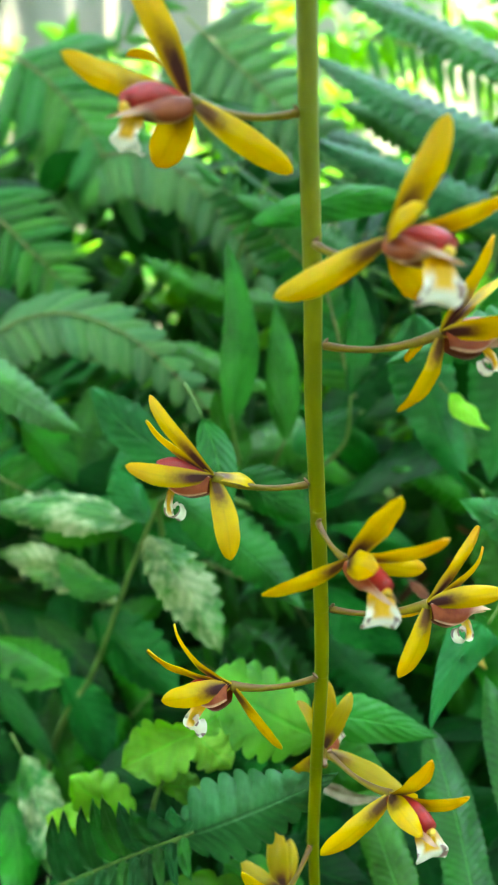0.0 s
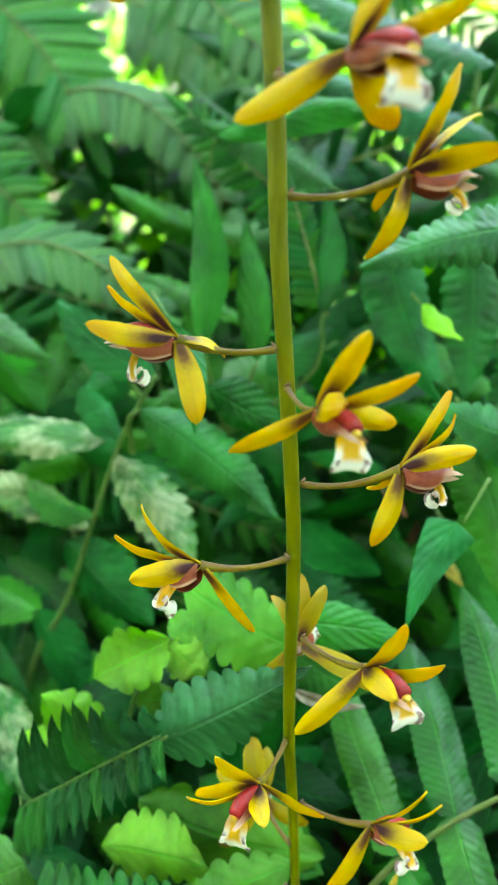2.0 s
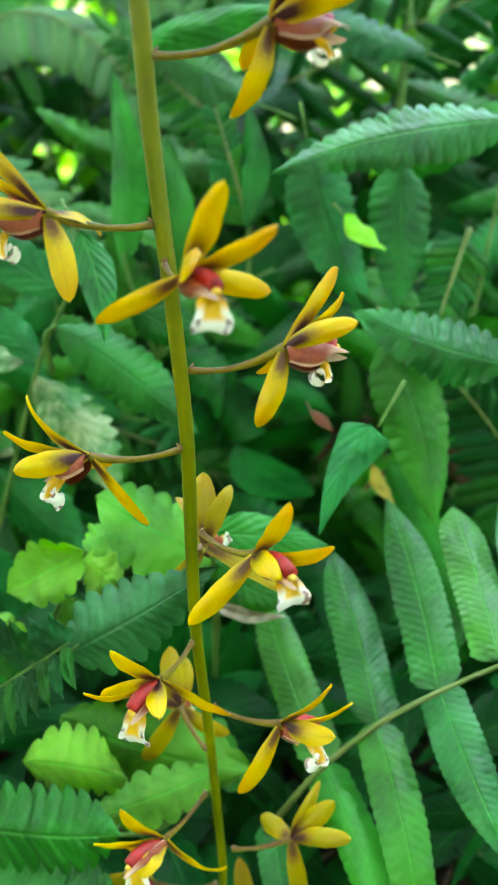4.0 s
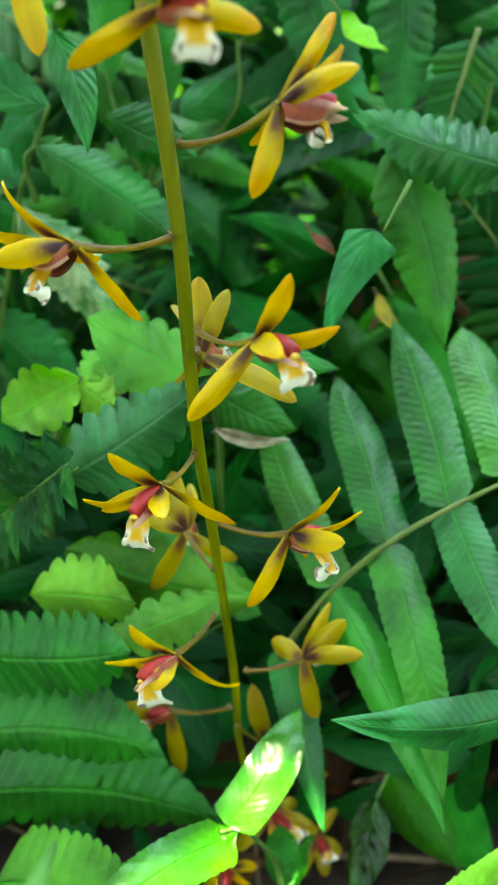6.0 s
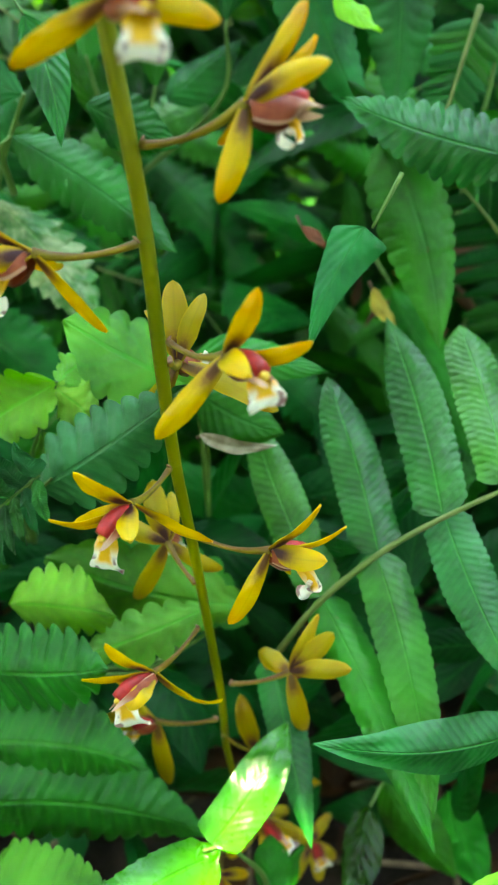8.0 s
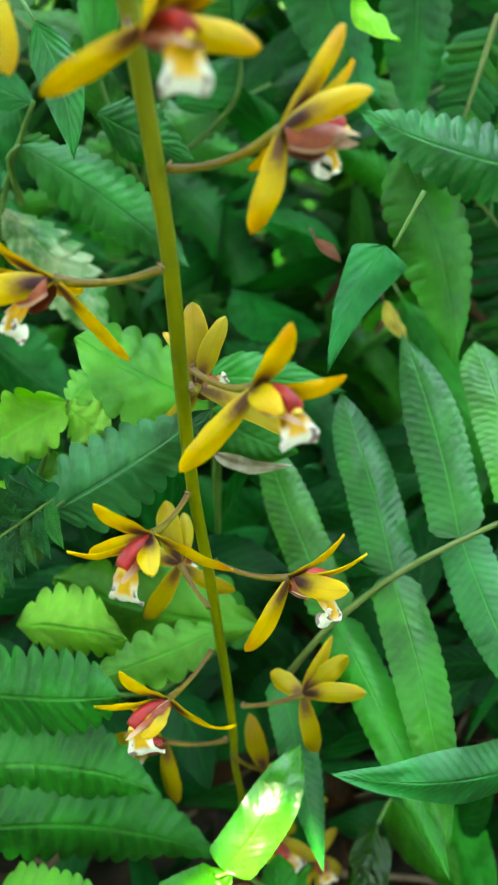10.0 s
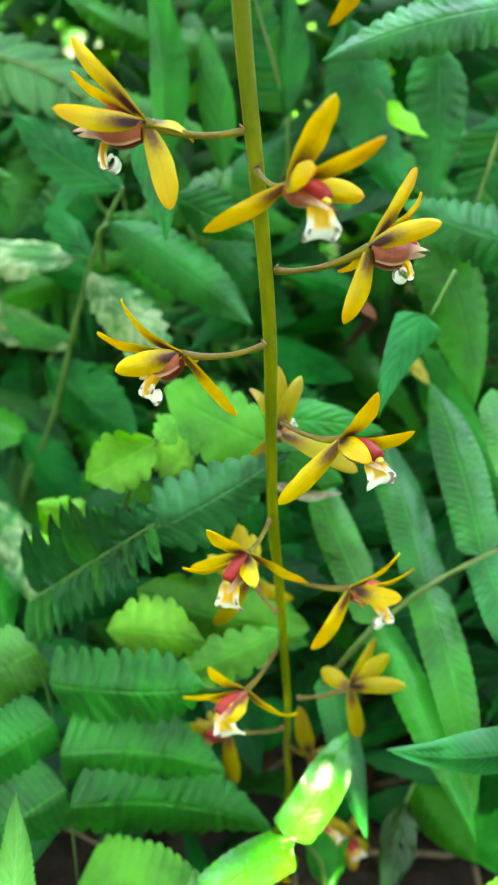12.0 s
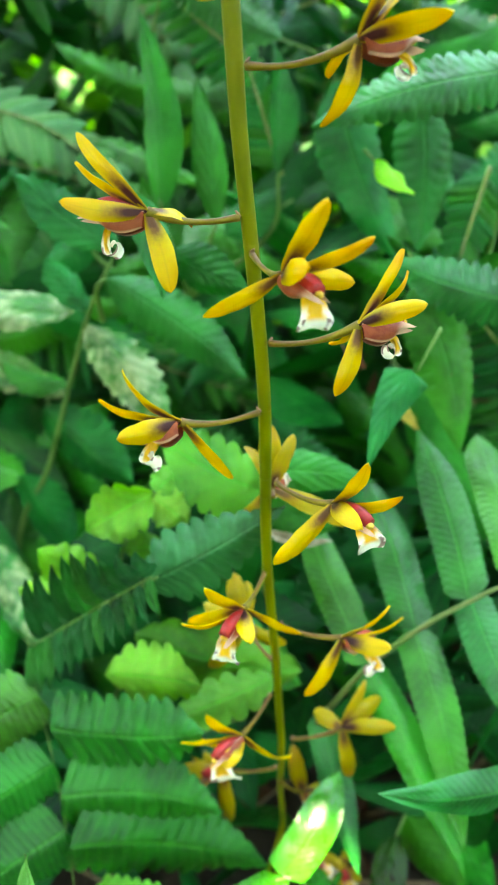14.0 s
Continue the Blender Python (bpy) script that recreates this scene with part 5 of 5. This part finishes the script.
leaf_plant("glossy_sprig", "glossy bright green sprig lit by a sun patch", "herb", [[(0.0779, 0.2120, 0.1380), (0.0752, 0.2070, 0.1640), (0.0700, 0.2000, 0.1840), (0.0655, 0.1965, 0.1945), (0.0594, 0.1920, 0.1993)]], [
    dict(p0=(0.0616, 0.1945, 0.1985), p1=(0.0832, 0.2220, 0.2172), width=0.0148, mat=GLOSSY, strap=2.6, teeth=(13, 0.05), cup=-0.10, fold=-0.06, bow=0.003, toward=(-0.1, -0.66, 0.74), roll=0, twist=0),
    dict(p0=(0.0640, 0.1945, 0.1960), p1=(0.0575, 0.1900, 0.1990), width=0.0070, mat=GLOSSY, full=0.5, sharp=1.6, toward=(-0.1, -0.60, 0.78)),
    dict(p0=(0.0622, 0.1930, 0.1950), p1=(0.0200, 0.1560, 0.1990), width=0.0148, mat=GLOSSY, strap=2.0, teeth=(17, 0.10), cup=-0.10, fold=-0.06, bow=0.007, sway=0.003, ripple=0.00008, ripples=16, toward=(-0.1, -0.66, 0.74), roll=0, twist=0),
    dict(p0=(0.0780, 0.2120, 0.1423), p1=(0.0769, 0.2260, 0.1579), width=0.0130, mat=BROAD_DARK, full=0.45, sharp=1.4),
    dict(p0=(0.0779, 0.2120, 0.1399), p1=(0.0880, 0.2270, 0.1505), width=0.0100, mat=BROAD_DARK, full=0.45),
], radius=0.001)
leaf_plant("serrated_leaf_plant", "bright green serrated leaf rising from the ground", "herb", [[(0.1140, 0.1550, 0.1774), (0.1159, 0.1600, 0.1864)]], [
    dict(p0=(0.1159, 0.1600, 0.1864), p1=(0.1374, 0.1780, 0.2140), width=0.0157, mat=LIME, teeth=(16, 0.2), full=0.4, cup=-0.3),
])
leaf_plant("serrated_leaf_plant", "upright serrated leaf rising from the ground", "herb", [[(0.0007, 0.1040, 0.2725), (0.0013, 0.1090, 0.2793)]], [
    dict(p0=(0.0015, 0.1080, 0.2792), p1=(0.0033, 0.1300, 0.3055), width=0.0112, mat=SPIKE, fold=-0.1, teeth=(24, 0.16), full=0.3, sharp=0.85, cup=-0.3),
    dict(p0=(0.0330, 0.1050, 0.2840), p1=(0.0384, 0.1254, 0.2864), width=0.0072, mat=SPIKE, teeth=(22, 0.16), full=0.35, sharp=0.9, cup=-0.3),
])
leaf_plant("herb_plant", "lime green leaf low beside the dark frond", "herb", [[(-0.0105, 0.1700, 0.1418), (-0.0052, 0.1700, 0.1758)]], [
    dict(p0=(-0.0048, 0.1700, 0.1800), p1=(-0.0010, 0.1750, 0.1990), width=0.0120, mat=LIME_DEEP, lobes=(5, 0.15), full=0.45, sharp=1.8),
])
leaf_plant("glossy_dark_leaf", "glossy dark leaf with a wet shine", "leaf", [[(0.1175, 0.2500, 0.1552), (0.1116, 0.2400, 0.1532)]], [
    dict(p0=(0.1116, 0.2400, 0.1541), p1=(0.1038, 0.2220, 0.1226), width=0.0154, mat=WET, full=0.45, sharp=1.3, cup=-0.2),
    dict(p0=(0.1175, 0.2500, 0.1552), p1=(0.1443, 0.2350, 0.1202), width=0.0194, mat=BROAD_DARK, full=0.45, sharp=1.3),
    dict(p0=(0.1412, 0.2500, 0.1502), p1=(0.1566, 0.2350, 0.1134), width=0.0195, mat=BROAD_TEAL, full=0.45, sharp=1.5),
])
leaf_plant("dry_curl", "pale withered leaf tip curled over", "dry leaf", [[(0.0564, 0.2620, 0.2919), (0.0593, 0.2620, 0.2932)]], [
    dict(p0=(0.0575, 0.2620, 0.2933), p1=(0.0805, 0.2580, 0.2916), width=0.0047, mat=LITTER_PALE, full=0.4, cup=0.5, sway=0.002),
], radius=0.0006, stem_mat=DRY_STEM)
leaf_plant("dry_leaf", "reddish brown dry leaf caught among the ferns", "dry leaf", [[(0.0866, 0.3180, 0.3421), (0.0883, 0.3150, 0.3394)]], [
    dict(p0=(0.0878, 0.3150, 0.3401), p1=(0.0963, 0.3120, 0.3332), width=0.0045, mat=LITTER_RED, full=0.5, cup=-0.2, wob=0.0015),
], radius=0.0006, stem_mat=DRY_STEM)
leaf_plant("dry_leaf", "yellowing dead leaf behind the green blades", "dry leaf", [[(0.1121, 0.3300, 0.3157), (0.1134, 0.3280, 0.3128)]], [
    dict(p0=(0.1133, 0.3280, 0.3141), p1=(0.1219, 0.3220, 0.3009), width=0.0070, mat=LITTER_YELLOW, full=0.5, cup=-0.1, wob=0.0015),
], radius=0.0006, stem_mat=DRY_STEM)
leaf_plant("pale_leaf_plant", "greyish pale leaf hanging beside the frond", "herb", [[(-0.0581, 0.2960, 0.2727), (-0.0524, 0.2920, 0.2658)]], [
    dict(p0=(-0.0523, 0.2920, 0.2666), p1=(-0.0290, 0.2620, 0.2331), width=0.0169, mat=MOTTLED, wob=0.0035, teeth=(8, 0.34), full=0.4, sharp=1.3),
    dict(p0=(-0.0583, 0.2900, 0.2463), p1=(-0.0458, 0.2620, 0.2200), width=0.0160, mat=BROAD_PALE, teeth=(8, 0.2), full=0.4, sharp=1.3),
])

# ---- ground and thicket ----
GROUND = 0.085


def ground_sheet():
    n = 120
    xs = np.sign(np.linspace(-1, 1, n)) * np.abs(np.linspace(-1, 1, n)) ** 5 * 60 + 0.06
    ys = np.sign(np.linspace(-1, 1, n)) * np.abs(np.linspace(-1, 1, n)) ** 5 * 60 + 0.3
    verts, faces = [], []
    for y in ys:
        for x in xs:
            r = math.hypot(x - 0.06, y - 0.3)
            verts.append((x, y, GROUND + 0.010 * noise.noise((x * 9, y * 9, 0)) + 0.004 * noise.noise((x * 40, y * 40, 3)) if r < 3 else GROUND))
    for i in range(n - 1):
        for j in range(n - 1):
            a = i * n + j
            faces.append((a, a + 1, a + n + 1, a + n))
    tagged(new("ground", mesh_from("ground", verts, faces, SOIL)), "dark soil in the shade under the ferns", "ground", kind="structure")


ground_sheet()


def scatter(name, label, category, mat, count, seed, where, length, width, full=0.4, lean=0.7, nv=8, nu=4, edge=None):
    """Many loose leaves as one mesh; where(rng) gives a place and the way that its face looks."""
    rng = random.Random(seed)
    verts, faces, uvs = [], [], []
    for _ in range(count):
        p, toward = where(rng)
        d = unit((rng.gauss(0, 1), rng.gauss(0, 0.5), rng.gauss(0.1, lean)))
        L = length * rng.uniform(0.6, 1.4)
        W = width * rng.uniform(0.6, 1.3)
        s, n = frame_for(d, rng.gauss(0, 32), toward)
        v, f, uv = sheet(p, np.asarray(p) + d * L, hw_lance(W, full), s, n, bow=rng.uniform(-0.1, 0.12) * L, sway=rng.uniform(-0.08, 0.08) * L, cup=-0.25, thick=0.0, nv=nv, nu=nu, edge=edge)
        k = len(verts)
        verts += v
        faces += [tuple(k + i for i in t) for t in f]
        uvs += uv
    return tagged(new(name, mesh_from(name, verts, faces, mat, uvs)), label, category, kind="stuff")


def bank(z):
    """How far back the wall of leaves stands at a height."""
    return 0.345 + max(0.0, z - 0.27) * 0.62 + max(0.0, 0.2 - z) * 0.25


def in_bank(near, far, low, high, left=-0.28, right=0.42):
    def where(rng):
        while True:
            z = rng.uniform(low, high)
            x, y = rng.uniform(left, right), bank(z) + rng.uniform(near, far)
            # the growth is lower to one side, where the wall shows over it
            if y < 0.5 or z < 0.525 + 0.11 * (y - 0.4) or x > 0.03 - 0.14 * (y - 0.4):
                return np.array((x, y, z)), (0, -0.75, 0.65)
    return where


scatter("thicket_leaves", "dense green undergrowth leaves in deep shade", "undergrowth", FILL_SHADED, 1050, 1, in_bank(0.03, 0.22, 0.10, 0.475), 0.045, 0.014)
scatter("thicket_leaves", "broad undergrowth leaves in the shade", "undergrowth", THICKET_SHADED, 420, 2, in_bank(0.02, 0.15, 0.12, 0.48), 0.06, 0.022, edge=serrate(7, 0.2, 4), nv=21)
scatter("thicket_leaves", "sunlit green leaves behind the ferns", "undergrowth", FILL_SUNLIT, 650, 3, in_bank(0.05, 0.28, 0.30, 0.66), 0.028, 0.011)
scatter("thicket_leaves", "sunlit leaves far behind the ferns", "undergrowth", FILL_SUNLIT, 1700, 4, in_bank(0.30, 0.85, 0.15, 0.95, -0.7, 0.9), 0.05, 0.02)
scatter("thicket_leaves", "shaded leaves filling the gaps behind the ferns", "undergrowth", FILL_SHADED, 110, 14, in_bank(0.06, 0.30, 0.30, 0.45, -0.20, 0.05), 0.045, 0.016)
scatter("low_leaves", "shaded leaves close over the ground", "undergrowth", THICKET_SHADED, 520, 6, lambda r: (np.array((r.uniform(-0.20, 0.34), r.uniform(0.25, 0.46), r.uniform(0.11, 0.24))), (0, -0.6, 0.8)), 0.05, 0.019, edge=serrate(7, 0.2, 9), nv=21)
def low_behind(rng):
    """Low growth between the ferns and the wall."""
    y = rng.uniform(0.50, 1.62)
    return np.array((rng.uniform(-0.62, 0.66), y, GROUND + (0.13 + 0.24 * (y - 0.5)) * rng.random() + 0.01)), (0, -0.7, 0.7)


scatter("low_leaves", "shaded low growth between the ferns and the wall", "undergrowth", FILL_SHADED, 2000, 15, low_behind, 0.07, 0.03, nv=7, nu=2)
# Added among the thicket in place of litter on the ground farther back.
scatter("hanging_litter", "dry brown leaves standing in for litter farther back", "leaf litter", LITTER, 18, 7, lambda r: (np.array((r.gauss(0.115, 0.035), r.uniform(0.36, 0.42), r.gauss(0.29, 0.03))), (0, -0.7, 0.7)), 0.020, 0.006)
scatter("leaf_litter", "dry brown fallen leaves on the soil", "leaf litter", LITTER, 420, 5, lambda r: (np.array((r.uniform(-0.25, 0.42), r.uniform(0.05, 0.62), GROUND + r.uniform(0.008, 0.022))), (0, 0, 1)), 0.035, 0.016, lean=0.12)


def around(rng):
    """Low growth added on the ground to all sides of the ferns, partly for its green bounce light."""
    while True:
        x, y = rng.uniform(-2.6, 2.8), rng.uniform(-2.4, 3.2)
        if not (-0.35 < x < 0.5 and -0.35 < y < 1.2):
            return np.array((x, y, GROUND + rng.uniform(0.0, 0.16))), (0, 0, 1)


scatter("ground_cover", "added low green ground cover around the ferns", "undergrowth", FILL_SHADED, 2600, 9, around, 0.16, 0.05, nv=6, nu=2)


def sky_screen(rng):
    """Tall shrubs, unseen, added round the ferns on the camera's side to block low sky light."""
    a = radians(rng.uniform(130, 410))
    r, z = rng.uniform(1.5, 2.3), GROUND + 2.1 * rng.random() ** 0.8
    return np.array((0.06 + r * math.cos(a), 0.2 + r * math.sin(a), z)), (-math.cos(a), -math.sin(a), 0.6)


scatter("tall_shrubs", "unseen tall green shrubs added to block low sky light", "shrubs", FILL_SHADED, 4400, 10, sky_screen, 0.26, 0.10, nv=5, nu=2)


def litter_twigs():
    rng = random.Random(8)
    for i in range(26):
        a = rng.uniform(0, math.pi)
        p = np.array((rng.uniform(-0.12, 0.26), rng.uniform(0.16, 0.42), GROUND + 0.016))
        d = np.array((math.cos(a), math.sin(a), rng.uniform(-0.03, 0.05)))
        L = rng.uniform(0.05, 0.14)
        v, f = tube(bend(p, p + d * L / 2 + np.array((0, 0, rng.uniform(0, 0.012))), p + d * L, 7), [0.0012 * rng.uniform(0.5, 1.4)] * 7, 6)
        ob = new("dry_twig", mesh_from("dry_twig", [q - p for q in v], f, DRY_STEM))
        ob.location = p
        tagged(ob, "dry brown twig lying on the leaf litter", "twig", "fallen twigs")


litter_twigs()


def thicket_fronds():
    rng = random.Random(41)
    for i in range(34):
        z = rng.uniform(0.16, 0.60)
        x, y = rng.uniform(-0.2, 0.34), bank(z) + rng.uniform(0.02, 0.16)
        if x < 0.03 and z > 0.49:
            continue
        a = rng.uniform(-1.2, 1.2)
        L = rng.uniform(0.09, 0.17)
        d = np.array((math.sin(a), -0.25, math.cos(a) * rng.choice((0.6, -0.5))))
        base = np.array((x, y, z))
        fern_frond("fern frond in the shade deep in the thicket" if i % 3 else "mid green fern frond deep in the thicket", base, base + unit(d) * L, rng.randrange(9, 14), L * 0.26, 0.007, kind=rng.choice(("finger", "toothed")),
                   mat=FERN_BLUE if z > 0.44 else FERN_SHADED if i % 3 else FERN_DARK, roll=rng.uniform(-25, 25), bow=0.008, sway=rng.uniform(-0.012, 0.012), taper=0.6, seed=100 + i, group="thicket fern fronds", droop=14)


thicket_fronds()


def thicket_blades():
    """Fern blades and shrub leaves that hang close together behind the named plants."""
    rng = random.Random(63)
    kinds = ((FERN_DARK, "dark green toothed fern blade hanging in the thicket"), (BROAD_TEAL, "teal pointed leaf hanging in the thicket"), (BROAD, "mid green leaf hanging in the thicket"), (FERN, "fresh green fern blade in the thicket"))
    spots = [(i, j) for i in range(12) for j in range(11)]
    for i, j in spots:
        x, z = -0.16 + (i + rng.uniform(-0.4, 0.4)) * 0.036, 0.17 + (j + rng.uniform(-0.4, 0.4)) * 0.034
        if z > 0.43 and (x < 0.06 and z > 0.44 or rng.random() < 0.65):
            continue
        p = np.array((x, bank(z) + rng.uniform(-0.005, 0.06), z))
        a = rng.choice((-1, 1)) * rng.uniform(15, 75)
        d = np.array((math.sin(radians(a)), -0.35, -math.cos(radians(a)) * rng.choice((1, 1, 1, -0.6))))
        L, k = rng.uniform(0.055, 0.100), rng.choices(range(4), (6, 3, 2, 2))[0]
        mat, lab = kinds[k]
        q = p + unit(d) * L
        ferny = k in (0, 3)
        leaf_plant("fern_leaf" if ferny else "shrub_leaf", lab, "fern leaf" if ferny else "leaf", [[p - unit(d) * 0.012 + np.array((0, 0.008, 0.0)), p]], [
            dict(p0=p, p1=q, width=L * rng.uniform(0.20, 0.28), mat=mat, full=0.3, sharp=1.25, bow=rng.uniform(0.001, 0.006), cup=-0.25,
                 **(dict(lobes=(int(L * 200), 0.30), ripple=0.0005, ripples=int(L * 200)) if ferny else dict(teeth=(8, 0.22)))),
        ], group="hanging thicket leaves")


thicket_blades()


def far_wall():
    me = bmesh.new()
    bmesh.ops.create_cube(me, size=1, matrix=Matrix.LocRotScale((-0.2, 1.75, 0.7), None, (3.6, 0.06, 1.25)))
    bmesh.ops.bevel(me, geom=me.edges[:], offset=0.008, segments=2, affect="EDGES")
    data = bpy.data.meshes.new("wall_back")
    me.to_mesh(data)
    data.materials.append(CONCRETE)
    tagged(new("wall_back", data), "grey weathered concrete wall behind the plants", "wall", kind="structure")
    for i in range(7):
        x = -1.3 + i * 0.19
        v, f = tube([(x, 1.66, GROUND - 0.01), (x + 0.004, 1.66, 0.6), (x, 1.66, 1.3)], [0.014, 0.013, 0.012], 12)
        ob = new("post", mesh_from("post", [np.asarray(q) - (x, 1.66, GROUND) for q in v], f, POST))
        ob.location = (x, 1.66, GROUND)
        tagged(ob, "thin grey upright post before the wall", "post", "posts before the wall")


far_wall()


def canopy():
    """The tree overhead, inferred and never in view: its leaves shade the ferns and let a few patches of sun through.
    """
    rng = random.Random(77)
    ob = thing("overhead_tree", (1.25, -0.6, GROUND), "leafy tree arching over the ferns", "tree")
    at = np.array((1.25, -0.6, GROUND))
    line = chain([(1.25, -0.6, GROUND - 0.02), (1.2, -0.62, 0.9), (1.0, -0.66, 1.7), (0.5, -0.7, 2.2)], 8)
    v, f = tube(line, [0.05 - 0.03 * i / len(line) for i in range(len(line))], 12)
    part("trunk", mesh_from("trunk", [q - at for q in v], f, DRY_STEM), ob)
    for k in range(9):
        a, b = line[-3 - (k % 6)], np.array((rng.uniform(-0.9, 1.0), rng.uniform(-1.5, 0.2), rng.uniform(1.7, 2.2)))
        bl = bend(a, (a + b) / 2 + np.array((0, 0, 0.15)), b, 10)
        if any(math.hypot(q[0] - hx, q[1] - hy) < 0.07 for q in [p - np.array(SUN_DIR) * (p[2] - 0.24) / SUN_DIR[2] for p in bend(a, (a + b) / 2 + np.array((0, 0, 0.15)), b, 80)] for hx, hy, hr in SUN_GAPS[:2]):
            continue
        v, f = tube(bl, [0.012 - 0.001 * i for i in range(10)], 7)
        part("limb", mesh_from("limb", [q - at for q in v], f, DRY_STEM), ob)
    verts, faces, uvs = [], [], []
    for count in range(CANOPY_LEAVES + 1300):
        z = rng.uniform(1.6, 2.25)
        # the last leaves are added, unseen, to keep the sun off the wall
        wall_shade = count >= CANOPY_LEAVES
        spot = (rng.uniform(-1.2, 0.25), rng.uniform(1.84, 2.25), 0.30) if wall_shade else (rng.uniform(-0.55, 0.75), rng.uniform(-0.45, 0.85), 0.30)
        p = np.array(spot) + np.array(SUN_DIR) * (z - 0.30) / SUN_DIR[2]
        d = unit((rng.gauss(0, 1), rng.gauss(0, 1), rng.gauss(0, 0.3)))
        s, n = frame_for(d, rng.gauss(0, 25), (0, 0, 1))
        L, W = rng.uniform(0.07, 0.12), rng.uniform(0.035, 0.055)
        shade = [(q - np.array(SUN_DIR) * (q[2] - 0.24) / SUN_DIR[2])[:2] for q in (p, p + d * L)]
        run = shade[1] - shade[0]
        if not wall_shade and shade[0][1] > 0.68 and rng.random() < 0.5:
            continue
        gaps = []
        for hx, hy, hr in SUN_GAPS:
            k = min(1.0, max(0.0, float((np.array((hx, hy)) - shade[0]) @ run / (run @ run + 1e-9))))
            gaps.append(np.linalg.norm(shade[0] + run * k - (hx, hy)) < hr + W / 2)
        if any(gaps):
            continue
        v, f, uv = sheet(p, p + d * L, hw_lance(W), s, n, cup=-0.2, thick=0.0, nv=6, nu=2)
        k = len(verts)
        verts += [q - at for q in v]
        faces += [tuple(k + i for i in t) for t in f]
        uvs += uv
    part("crown", mesh_from("crown", verts, faces, FILL_SHADED, uvs), ob)


CANOPY_LEAVES = 7600
SUN_GAPS = [(0.0655, 0.188, 0.0005), (0.036, 0.157, -0.004), (0.25, 0.90, 0.05), (-0.05, 0.92, 0.05), (0.10, 0.84, 0.04)]
canopy()
